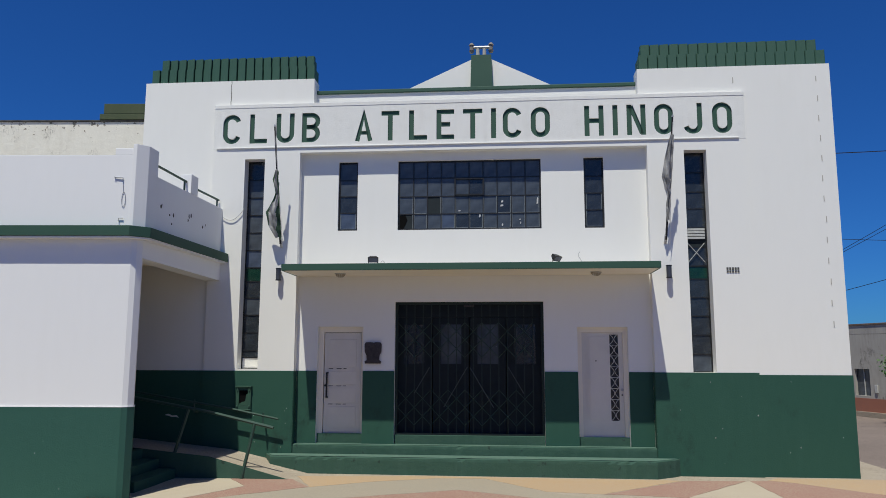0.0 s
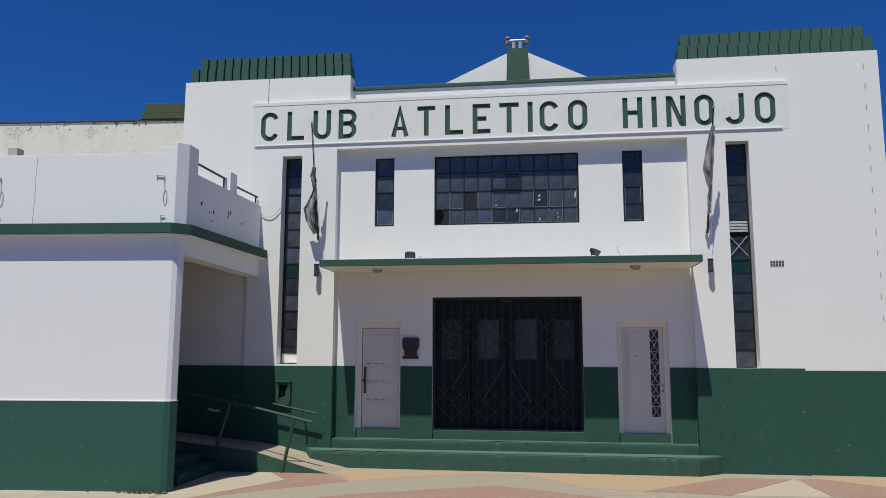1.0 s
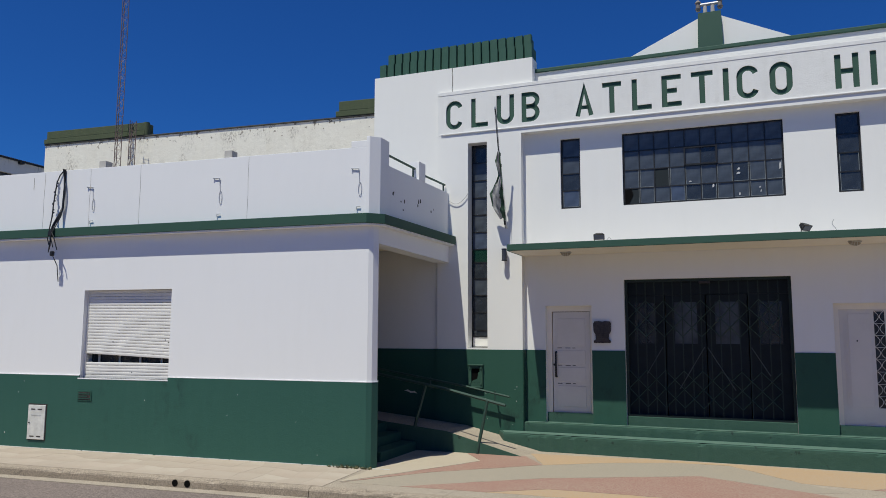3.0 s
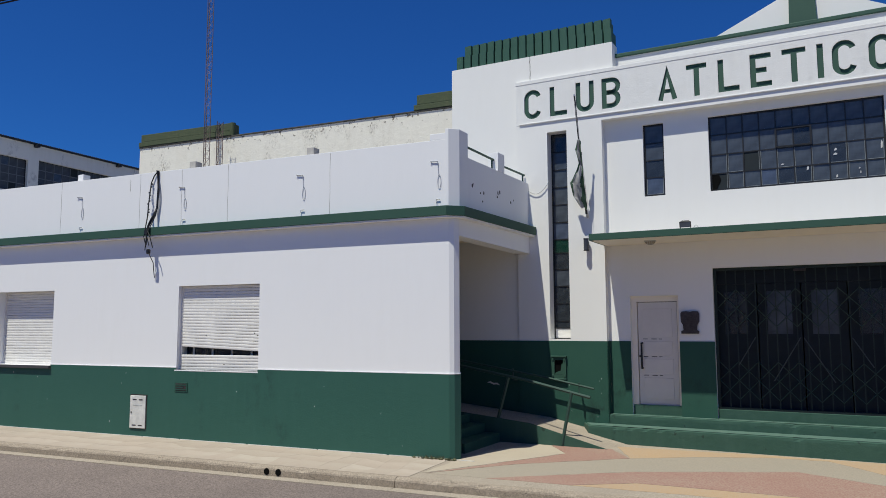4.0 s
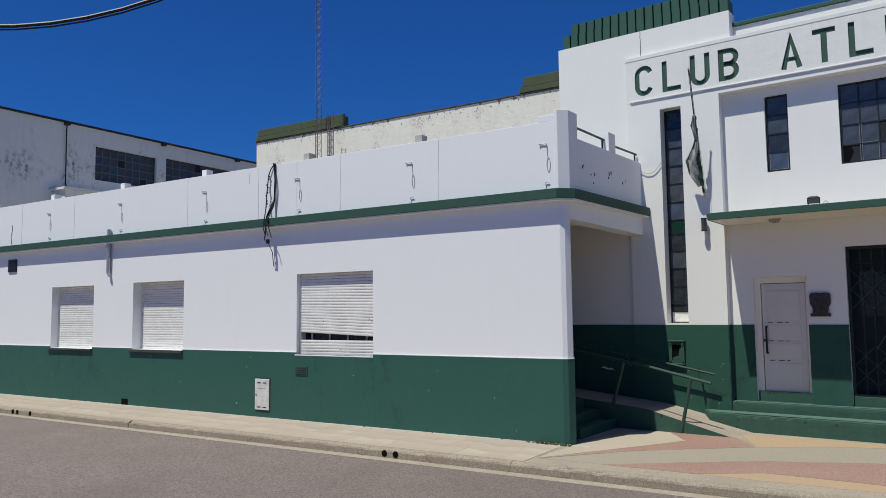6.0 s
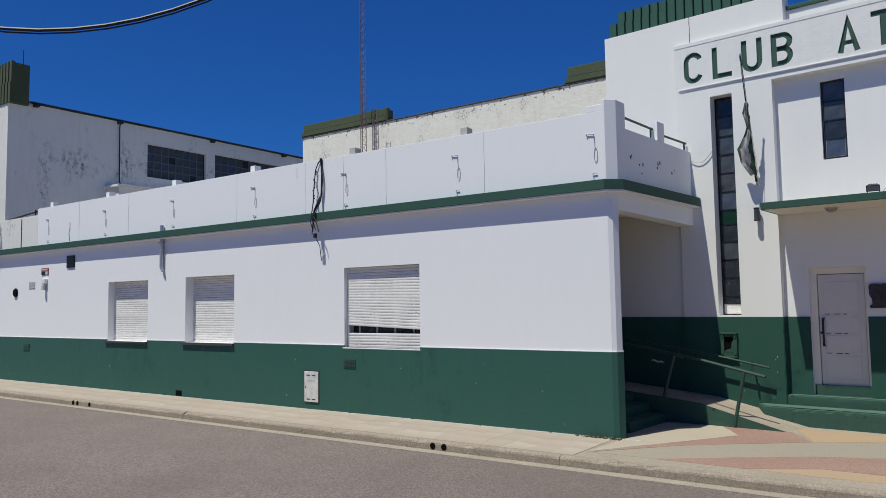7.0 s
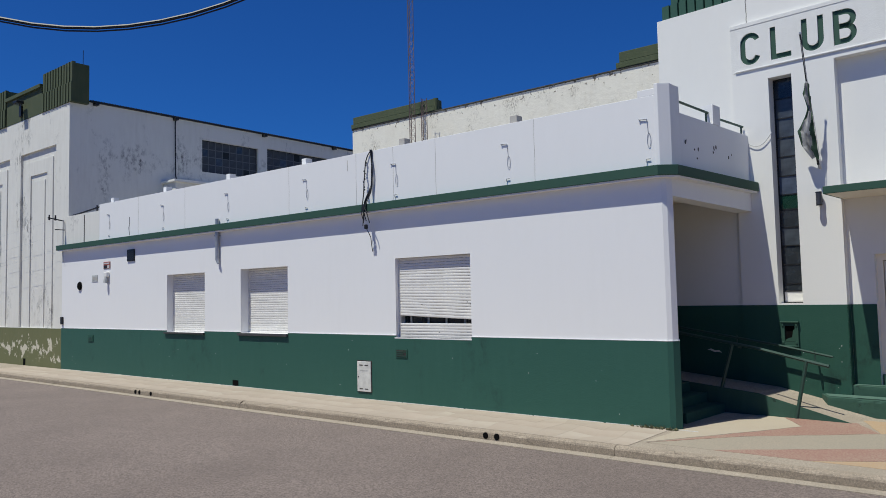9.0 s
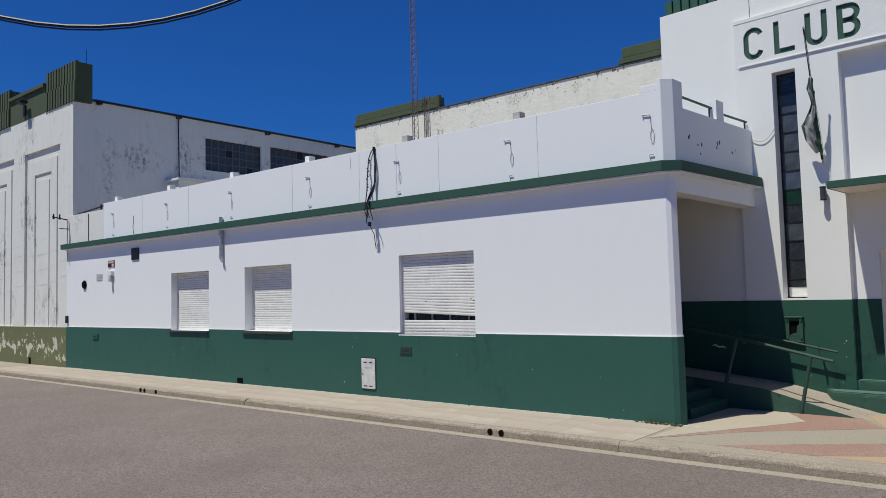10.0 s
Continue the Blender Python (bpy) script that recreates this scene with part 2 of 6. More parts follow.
def add_box(bm, x0, x1, y0, y1, z0, z1, bevel=0.0):
    vs = [bm.verts.new((x, y, z)) for x in (x0, x1) for y in (y0, y1) for z in (z0, z1)]
    f = [(0, 1, 3, 2), (4, 6, 7, 5), (0, 4, 5, 1), (2, 3, 7, 6), (0, 2, 6, 4), (1, 5, 7, 3)]
    fs = [bm.faces.new([vs[i] for i in q]) for q in f]
    if bevel:
        es = list({e for g in fs for e in g.edges})
        bmesh.ops.bevel(bm, geom=es, offset=bevel, segments=2, affect="EDGES", profile=0.5)
    return vs


def box(x0, x1, y0, y1, z0, z1, bevel=0.0):
    bm = bmesh.new()
    add_box(bm, x0, x1, y0, y1, z0, z1, bevel)
    return bm


def add_rod(bm, a, b, r, r2=None, n=8):
    a, b = Vector(a), Vector(b)
    q = (b - a).to_track_quat("Z", "Y").to_matrix().to_4x4()
    m = Matrix.Translation((a + b) / 2) @ q
    bmesh.ops.create_cone(bm, cap_ends=True, segments=n, radius1=r, radius2=r if r2 is None else r2, depth=(b - a).length, matrix=m)


def rod(a, b, r, r2=None, n=8):
    bm = bmesh.new()
    add_rod(bm, a, b, r, r2, n)
    return bm


def prism(poly, z0, z1, bevel=0.0):
    """An upright prism on a plan polygon."""
    bm = bmesh.new()
    lo = [bm.verts.new((x, y, z0)) for x, y in poly]
    hi = [bm.verts.new((x, y, z1)) for x, y in poly]
    bm.faces.new(lo[::-1])
    bm.faces.new(hi)
    for i in range(len(poly)):
        j = (i + 1) % len(poly)
        bm.faces.new((lo[i], lo[j], hi[j], hi[i]))
    if bevel:
        bmesh.ops.bevel(bm, geom=[e for e in bm.edges], offset=bevel, segments=2, affect="EDGES", profile=0.5)
    return bm


def plate(poly, y0, y1):
    """A plate cut to an outline in x and z, with depth from y0 to y1."""
    bm = bmesh.new()
    a = [bm.verts.new((x, y0, z)) for x, z in poly]
    b = [bm.verts.new((x, y1, z)) for x, z in poly]
    bm.faces.new(a)
    bm.faces.new(b[::-1])
    for i in range(len(poly)):
        j = (i + 1) % len(poly)
        bm.faces.new((a[i], b[i], b[j], a[j]))
    return bm


def holed(x0, x1, z0, z1, holes, y0, y1):
    """A wall of real thickness with openings (x0, x1, z0, z1) through it."""
    xs = sorted({x0, x1, *[v for h in holes for v in h[:2] if x0 < v < x1]})
    zs = sorted({z0, z1, *[v for h in holes for v in h[2:] if z0 < v < z1]})

    def solid(i, j):
        if not (0 <= i < len(xs) - 1 and 0 <= j < len(zs) - 1):
            return False
        x, z = (xs[i] + xs[i + 1]) / 2, (zs[j] + zs[j + 1]) / 2
        return not any(h[0] < x < h[1] and h[2] < z < h[3] for h in holes)

    bm = bmesh.new()
    seen = {}

    def v(i, k, j):
        if (i, k, j) not in seen:
            seen[i, k, j] = bm.verts.new((xs[i], (y0, y1)[k], zs[j]))
        return seen[i, k, j]

    for i in range(len(xs) - 1):
        for j in range(len(zs) - 1):
            if not solid(i, j):
                continue
            bm.faces.new((v(i, 0, j), v(i + 1, 0, j), v(i + 1, 0, j + 1), v(i, 0, j + 1)))
            bm.faces.new((v(i, 1, j), v(i, 1, j + 1), v(i + 1, 1, j + 1), v(i + 1, 1, j)))
            if not solid(i - 1, j):
                bm.faces.new((v(i, 0, j), v(i, 0, j + 1), v(i, 1, j + 1), v(i, 1, j)))
            if not solid(i + 1, j):
                bm.faces.new((v(i + 1, 0, j), v(i + 1, 1, j), v(i + 1, 1, j + 1), v(i + 1, 0, j + 1)))
            if not solid(i, j - 1):
                bm.faces.new((v(i, 0, j), v(i, 1, j), v(i + 1, 1, j), v(i + 1, 0, j)))
            if not solid(i, j + 1):
                bm.faces.new((v(i, 0, j + 1), v(i + 1, 0, j + 1), v(i + 1, 1, j + 1), v(i, 1, j + 1)))
    return bm


def structure(name, bm, mat, m=ONE, label=""):
    return tagged(link(name, bm, mat, m), label, "", "", "structure")


def tube(pts, r, n=6):
    """One continuous pipe along points."""
    p = [Vector(q) for q in pts]
    bm = bmesh.new()
    rings, side = [], None
    for i in range(len(p)):
        d = ((p[min(i + 1, len(p) - 1)] - p[i]).normalized() + (p[i] - p[max(i - 1, 0)]).normalized()).normalized()
        side = d.orthogonal().normalized() if side is None else (side - d * side.dot(d)).normalized()
        up = d.cross(side)
        rings.append([bm.verts.new(p[i] + (side * math.cos(k * 2 * math.pi / n) + up * math.sin(k * 2 * math.pi / n)) * r) for k in range(n)])
    for u, v in zip(rings, rings[1:]):
        for k in range(n):
            bm.faces.new((u[k], u[(k + 1) % n], v[(k + 1) % n], v[k]))
    bm.faces.new(rings[0][::-1])
    bm.faces.new(rings[-1])
    return bm


# ---- ground ----
ZP, ZS = -0.05, -0.20
structure("road", box(-60, 90, -13.19, -1.85, ZS - 0.3, ZS), ASPHALT, label="worn grey asphalt road beside the kerb")
structure("ground", prism([(-2500, -2500), (2500, -2500), (2500, 2500), (-2500, 2500)], -2.0, -0.36), EARTH, label="flat ground that reaches the horizon")
structure("side_road", prism([(13.6, -1.84), (90, -1.84), (90, 60), (19.0, 60)], ZS - 0.3, ZS - 0.004), ASPHALT, label="grey asphalt side road past the corner")
structure("pavement", prism([(-60, -1.55), (13.2, -1.55), (18.6, 60), (-60, 60)], -0.5, ZP), PAVE, label="pale worn concrete pavement along the walls")
def worn_kerb(x0, x1):
    """A kerb length with a rounded, slightly uneven front edge."""
    rnd = random.Random(int(x0 * 10))
    sec = [(-1.552, -0.5), (-1.68, -0.5), (-1.68, ZP - 0.045), (-1.672, ZP - 0.018), (-1.652, ZP - 0.001), (-1.62, ZP + 0.004), (-1.552, ZP + 0.004)]
    bm = bmesh.new()
    rings = []
    n = 30
    for i in range(n + 1):
        x = x0 + (x1 - x0) * i / n
        ch = rnd.uniform(0, 0.010) + (0.022 if rnd.random() < 0.10 else 0) + (0.012 if i in (0, n) else 0)
        ring = []
        for k, (y, z) in enumerate(sec):
            f = (0, 0, 0.3, 0.8, 1.0, 0.4, 0)[k] * ch
            ring.append(bm.verts.new((x, y + f, z - f)))
        rings.append(ring)
    for p, q in zip(rings, rings[1:]):
        for k in range(len(sec)):
            k2 = (k + 1) % len(sec)
            bm.faces.new((p[k], p[k2], q[k2], q[k]))
    bm.faces.new(rings[0])
    bm.faces.new(rings[-1][::-1])
    bmesh.ops.recalc_face_normals(bm, faces=bm.faces)
    return bm


gut = thing("gutter", ONE, "cream concrete gutter strip at the foot of the kerb", "gutter", kind="structure")
kerb = thing("kerb", ONE, "low rounded concrete kerb with cracks and stains", "kerb", kind="structure")
for i in range(16):
    x = -58 + i * 4.45
    w = 4.442
    k = worn_kerb(x, x + w)
    part("kerb_stone", k, KERB, kerb)
    part("gutter_slab", box(x, x + w, -1.90, -1.684, -0.5, ZS + 0.012), PAVE, gut)
# painted pavement fields in front of the entrance
def field(poly, mat, label, z=0.004):
    r = random.Random(len(label) + int(poly[0][0] * 100))
    pts = []
    for i, p in enumerate(poly):
        q = poly[(i + 1) % len(poly)]
        n = max(1, int(math.dist(p, q) / 0.22))
        d = ((q[1] - p[1]) / math.dist(p, q), (p[0] - q[0]) / math.dist(p, q))
        for k in range(n):
            out = 0.0 if k == 0 else r.uniform(-0.012, 0.022)
            pts.append((p[0] + (q[0] - p[0]) * k / n + d[0] * out, p[1] + (q[1] - p[1]) * k / n + d[1] * out))
    structure("paving_field", prism(pts, ZP - 0.05, ZP + z), mat, label=label)


field([(0.06, -1.19), (0.12, 0.0), (0.28, 1.03), (0.80, 2.19), (1.11, 2.12), (1.60, 1.30)], CREAM, "cream painted paving wedge beside the ramp")
field([(1.12, 2.12), (2.25, 2.06), (2.70, 1.25), (1.10, 0.0), (0.12, -1.19), (1.605, 1.29)], PINK, "faded pink painted paving field by the ramp")
field([(2.26, 2.40), (4.9, 2.42), (9.2, 2.06), (7.54, 0.70), (6.64, 0.92), (5.70, 2.20), (4.80, 2.20), (3.65, 1.78), (2.71, 1.25)], YELLOW, "ochre painted paving in front of the steps", 0.003)
field([(0.14, -1.19), (1.11, -0.005), (2.71, 1.24), (3.65, 1.77), (4.80, 2.19), (5.69, 2.19), (6.63, 0.91), (7.2, 0.40), (6.71, 0.18), (5.22, 1.04), (2.93, 0.10), (1.05, -1.19)], GREY, "grey-beige painted paving band", 0.0025)
field([(1.06, -1.19), (2.94, 0.09), (5.22, 1.03), (6.70, 0.17), (8.6, -0.9), (3.12, -0.70), (2.3, -1.19)], PINK, "faded pink painted paving triangle", 0.0035)
field([(2.32, -1.19), (3.13, -0.71), (8.6, -0.91), (9.6, -1.19)], YELLOW, "ochre painted paving along the kerb", 0.003)
field([(7.55, 0.70), (9.25, 2.04), (10.30, 2.02), (8.79, 0.42)], PINK, "faded pink paving field by the wall", 0.0045)
field([(10.375, 2.03), (8.81, 0.42), (10.28, 0.42)], CREAM, "cream painted paving triangle", 0.0055)
field([(10.40, 2.04), (10.30, 0.42), (12.3, 0.42), (11.10, 1.84), (10.72, 2.10)], PINK, "faded pink paving field by the corner", 0.0035)
field([(10.74, 2.11), (11.11, 1.85), (12.32, 0.42), (13.1, 0.9), (13.2, 2.2), (11.0, 2.35)], YELLOW, "ochre painted paving at the corner", 0.003)

# ---- main building: walls ----
TALL = [(0.845, 1.265, 1.872, 6.135), (9.665, 10.092, 1.838, 6.14)]
BAY = (2.0, 8.96, -0.4, 6.25)
WIN = [(2.77, 3.17, 4.65, 6.08), (4.00, 6.89, 4.65, 6.08), (7.74, 8.13, 4.65, 6.08)]
GATEH = (3.97, 6.90, 0.62, 3.20)
DOORS = [(2.42, 3.34, 0.62, 2.71), (7.54, 8.50, 0.60, 2.70)]
FOOT = [(h[0], h[1], 0.30, h[3]) for h in (GATEH, *DOORS)]
structure("wall_front", holed(0.16, 10.86, -0.4, 6.345, [BAY, *TALL], 0.0, 0.18), WARMW, MAIN, "white painted front wall with pilasters")
structure("wall_entrance", holed(0.16, 10.86, -0.4, 7.0, [*WIN, *FOOT, *TALL], 0.181, 0.45), WARMW, MAIN, "white painted recessed entrance wall")
structure("wall_tower_left", holed(-1.40, 0.158, -0.4, 7.0, [], 0.06, 0.45), WARMW, MAIN, "white painted tower wall")
structure("wall_tower_left_top", box(-1.40, 2.24, 0.06, 0.44, 7.0003, 7.85), WARMW, MAIN, "white painted tower top")
structure("wall_tower_right", holed(10.862, 12.54, -0.4, 7.0, [], 0.06, 0.45), WARMW, MAIN, "white painted corner tower wall")
structure("wall_tower_right_top", box(8.83, 12.54, 0.06, 0.44, 7.0003, 7.85), WARMW, MAIN, "white painted corner tower top")
structure("wall_side_right", box(12.24, 12.54, 0.452, 16, -0.4, 7.0), WARMW, MAIN, "white painted side wall")
structure("wall_side_left", box(-1.40, -1.10, 0.452, 16, -0.4, 7.0), OLD, MAIN, "old white side wall")
structure("wall_back", box(-1.098, 12.238, 15.7, 16, -0.4, 7.0), OLD, MAIN, "plain back wall")
structure("roof", box(-1.098, 12.238, 0.452, 15.69, 6.85, 7.0), STONE, MAIN, "flat concrete roof")
structure("floor", box(-1.098, 12.238, 0.452, 15.69, 0.35, 0.60), STONE, MAIN, "concrete floor of the hall")
structure("wall_foyer", box(-1.098, 12.238, 4.5, 4.7, 0.602, 6.84), ROOM, MAIN, "inner wall of the foyer, coloured dark grey to look dim")
structure("ceiling", box(-1.098, 12.238, 0.452, 4.49, 3.6, 3.8), ROOM, MAIN, "foyer ceiling, coloured dark grey to look dim")
DZ = 1.84
structure("dado_front", holed(0.16, 10.86, -0.4, DZ, [BAY], -0.012, -0.001), GREEN, MAIN, "dark green painted lower wall")
structure("dado_entrance", holed(2.012, 8.948, -0.4, DZ, FOOT, 0.168, 0.179), GREEN, MAIN, "dark green painted lower wall by the doors")
structure("dado_return_left", box(1.998, 2.010, 0.0, 0.166, -0.4, DZ), GREEN, MAIN, "dark green painted lower wall return")
structure("dado_return_right", box(8.95, 8.962, 0.0, 0.166, -0.4, DZ), GREEN, MAIN, "dark green painted lower wall return")
structure("dado_tower_left", box(-1.40, 0.158, 0.046, 0.058, -0.4, DZ), GREEN, MAIN, "dark green painted lower wall in the porch")
structure("dado_tower_right", box(10.862, 12.556, 0.046, 0.058, -0.4, 1.80), GREEN, MAIN, "dark green painted lower wall of the tower")
structure("dado_side_right", box(12.541, 12.556, 0.06, 16, -0.4, 1.80), GREEN, MAIN, "dark green painted lower side wall")
structure("parapet_middle", box(2.24, 8.83, 0.30, 0.50, 7.002, 7.58), WARMW, MAIN, "white parapet between the towers")
structure("coping_middle", box(2.242, 8.828, 0.262, 0.56, 7.582, 7.658, 0.01), TRIMG, MAIN, "dark green coping on the parapet")
structure("sign_roof_ledge", box(0.16, 10.86, 0.111, 0.298, 7.002, 7.06), WARMW, MAIN, "white ledge behind the sign")

# sign panel and letters
sign = thing("sign_panel", MAIN, "rough white sign band with sunk green block letters", "sign")
panel = part("panel", box(0.161, 10.859, -0.002, 0.110, 6.346, 7.30, 0.004), SIGNW, sign)
part("panel_rim", box(0.158, 10.862, -0.009, 0.105, 7.225, 7.306, 0.006), SIGNW, sign)
part("ledge", box(0.237, 10.72, -0.026, -0.001, 6.358, 6.382, 0.005), WARMW, sign)
TXT = [("C", 0.35, 0.73), ("L", 0.92, 1.29), ("U", 1.48, 1.86), ("B", 2.02, 2.40), ("A", 3.13, 3.49), ("T", 3.67, 4.04), ("L", 4.24, 4.61),
       ("E", 4.80, 5.16), ("T", 5.34, 5.73), ("I", 5.91, 6.00), ("C", 6.14, 6.52), ("O", 6.70, 7.08), ("H", 7.76, 8.14), ("I", 8.32, 8.41),
       ("N", 8.59, 8.96), ("O", 9.12, 9.49), ("J", 9.68, 10.05), ("O", 10.24, 10.62)]
LT, ZB, ZT = 0.100, 6.467, 7.092


DEPTH = [-0.012, -0.0015]


def stroke(bm, pts, t=LT):
    """A flat stroke with mitred joints along points in x, z."""
    p = [Vector(q) for q in pts]
    loop = (p[0] - p[-1]).length < 1e-6
    if loop:
        p = p[:-1]
    left, right = [], []
    for i in range(len(p)):
        a = p[i - 1] if (i or loop) else None
        b = p[(i + 1) % len(p)] if (i < len(p) - 1 or loop) else None
        d1 = (p[i] - a).normalized() if a is not None else (b - p[i]).normalized()
        d2 = (b - p[i]).normalized() if b is not None else d1
        n1, n2 = Vector((-d1.y, d1.x)), Vector((-d2.y, d2.x))
        n = (n1 + n2).normalized()
        n = n * (t / 2 / max(0.4, n.dot(n1)))
        left.append(p[i] + n)
        right.append(p[i] - n)
    vs = [[bm.verts.new((q.x, y, q.y)) for q in side] for y in DEPTH for side in (left, right)]
    lf, rf, lb, rb = vs
    m = len(p) if loop else len(p) - 1
    for i in range(m):
        j = (i + 1) % len(p)
        bm.faces.new((lf[i], rf[i], rf[j], lf[j]))
        bm.faces.new((lb[i], lb[j], rb[j], rb[i]))
        bm.faces.new((lf[i], lf[j], lb[j], lb[i]))
        bm.faces.new((rf[i], rb[i], rb[j], rf[j]))
    if not loop:
        bm.faces.new((lf[0], lb[0], rb[0], rf[0]))
        bm.faces.new((lf[-1], rf[-1], rb[-1], lb[-1]))


def arc(cx, cz, rx, rz, a0, a1, n=10):
    return [(cx + rx * math.cos(radians(a0 + (a1 - a0) * i / n)), cz + rz * math.sin(radians(a0 + (a1 - a0) * i / n))) for i in range(n + 1)]


def letter(ch, x0, x1):
    h = LT / 2
    l, r, b, t = x0 + h, x1 - h, ZB + h, ZT - h
    w = r - l
    cx, k = (l + r) / 2, w / 2
    bm = bmesh.new()
    if ch == "C":
        stroke(bm, arc(cx, t - k, k, k, 15, 180) + arc(cx, b + k, k, k, 180, 345))
    elif ch == "O":
        o = arc(cx, t - k, k, k, 0, 180) + arc(cx, b + k, k, k, 180, 360)
        stroke(bm, o + [o[0]])
    elif ch == "U":
        stroke(bm, [(l, ZT)] + arc(cx, b + k, k, k, 180, 360) + [(r, ZT)])
    elif ch == "J":
        stroke(bm, [(r, ZT)] + arc(cx, b + k, k, k, 0, -165))
    elif ch == "L":
        stroke(bm, [(l, ZT), (l, b), (x1, b)])
    elif ch == "I":
        stroke(bm, [((x0 + x1) / 2, ZT), ((x0 + x1) / 2, ZB)])
    elif ch == "T":
        stroke(bm, [(x0, t), (x1, t)])
        stroke(bm, [(cx, t - h), (cx, ZB)])
    elif ch == "E":
        stroke(bm, [(x1, t), (l, t), (l, b), (x1, b)])
        stroke(bm, [(l + h, (t + b) / 2), (x1 - 0.08, (t + b) / 2)])
    elif ch == "H":
        stroke(bm, [(l, ZT), (l, ZB)])
        stroke(bm, [(r, ZT), (r, ZB)])
        stroke(bm, [(l + h, (t + b) / 2), (r - h, (t + b) / 2)])
    elif ch == "N":
        stroke(bm, [(l, ZT), (l, ZB)])
        stroke(bm, [(r, ZT), (r, ZB)])
        stroke(bm, [(l + 0.03, ZT - 0.03), (r - 0.03, ZB + 0.03)], LT * 0.9)
    elif ch == "A":
        stroke(bm, [(x0 + 0.045, ZB), (cx, ZT - 0.06), (x1 - 0.045, ZB)], LT * 0.95)
        stroke(bm, [(l + 0.045, b + 0.125), (r - 0.045, b + 0.125)], LT * 0.8)
    elif ch == "B":
        m = (t + b) / 2 + 0.01
        q1, q2 = (t - m) / 2, (m - b) / 2
        stroke(bm, [(l, m), (l, t)] + arc(r - q1, t - q1, q1, q1, 90, -90) + [(l + h, m)])
        stroke(bm, [(l + h, m)] + arc(r - q2, b + q2, q2, q2, 90, -90) + [(l, b), (l, m)])
    return bm


# cut the letters out of the panel, then lay them green in the sunk places
cut = bmesh.new()
DEPTH[:] = [-0.20, 0.030]
for ch, x0, x1 in TXT:
    one = letter(ch, x0, x1)
    tmp = bpy.data.meshes.new("tmp")
    bmesh.ops.recalc_face_normals(one, faces=one.faces)
    one.to_mesh(tmp)
    one.free()
    cut.from_mesh(tmp)
    bpy.data.meshes.remove(tmp)
cutter = link("cutter", cut, TRIMG)
cutter.parent = sign
mod = panel.modifiers.new("letters", "BOOLEAN")
mod.operation, mod.object, mod.solver, mod.use_self = "DIFFERENCE", cutter, "EXACT", True
bpy.context.view_layer.update()
done = bpy.data.meshes.new_from_object(panel.evaluated_get(bpy.context.evaluated_depsgraph_get()))
panel.modifiers.clear()
panel.data = done
gone = cutter.data
bpy.data.objects.remove(cutter)
bpy.data.meshes.remove(gone)
DEPTH[:] = [0.026, 0.042]
for ch, x0, x1 in TXT:
    part("letter", letter(ch, x0 - 0.002, x1 + 0.002), TRIMG, sign, "dark green sunk block letter")


# stepped green caps on the towers
def slats(parent, x0, x1, z0, z1, y0, n, mat, seed):
    rnd = random.Random(seed)
    w = (x1 - x0) / n
    for i in range(n):
        a = x0 + i * w
        dz, dy = rnd.uniform(-0.004, 0.004), rnd.uniform(-0.004, 0.004)
        bm = bmesh.new()
        y = y0 + dy
        # shallow vee front, as of ribbed cladding
        pts = [(a + 0.016, y0 + 0.10), (a + 0.016, y + 0.014), (a + 0.026, y + 0.004), (a + w - 0.012, y - 0.020), (a + w - 0.002, y - 0.014), (a + w - 0.002, y0 + 0.10)]
        lo = [bm.verts.new((p, q, z0)) for p, q in pts]
        hi = [bm.verts.new((p, q, z1 + dz)) for p, q in pts]
        bm.faces.new(lo)
        bm.faces.new(hi[::-1])
        for k in range(6):
            bm.faces.new((lo[k], hi[k], hi[(k + 1) % 6], lo[(k + 1) % 6]))
        part("slat", bm, mat, parent)


for side, (x0, x1) in enumerate(((-1.31, 2.235), (8.86, 12.48))):
    cap = thing("tower_cap", MAIN, "stepped green cap of upright slats on the tower top", "roof trim", "tower caps")
    part("lower_block", box(x0 + 0.01, x1 - 0.01, 0.18, 0.43, 7.852, 8.10), CAPG, cap)
    w = (x1 - x0) / 19
    u0 = x0 + (w if side == 0 else 0.05)
    u1 = u0 + 18 * w - (0.03 if side == 0 else 0.0)
    part("upper_block", box(u0 + 0.02, u1 - 0.02, 0.23, 0.40, 8.102, 8.32), CAPG, cap)
    slats(cap, x0, x1, 7.853, 8.145, 0.088, 19, CAPG, 4 + side)
    slats(cap, u0, u1, 8.10, 8.375, 0.128, 18, CAPG, 9 + side)

# pediment and ornament
ped = thing("pediment", MAIN, "low white gable with a dark green centre pier above the parapet", "pediment", kind="structure")
part("gable", plate([(4.00, 7.660), (7.30, 7.660), (5.92, 8.33), (5.47, 8.33)], 0.50, 0.75), WARMW, ped)
part("pier", plate([(5.47, 7.661), (5.94, 7.661), (5.91, 8.40), (5.49, 8.40)], 0.40, 0.85), TRIMG, ped, "dark green painted pier")
orn = thing("roof_ornament", MAIN, "weathered cast ornament of two posts and a bar", "ornament")
for u in (5.62, 5.76):
    bm = bmesh.new()
    add_rod(bm, (u, 0.62, 8.40), (u, 0.62, 8.45), 0.055, 0.045, 10)
    add_rod(bm, (u, 0.62, 8.45), (u, 0.62, 8.62), 0.042, 0.036, 10)
    part("post", bm, STONE, orn, "pale grey post")
part("bar", rod((5.50, 0.62, 8.655), (5.89, 0.62, 8.655), 0.032, n=12), STEEL, orn, "bright steel bar")
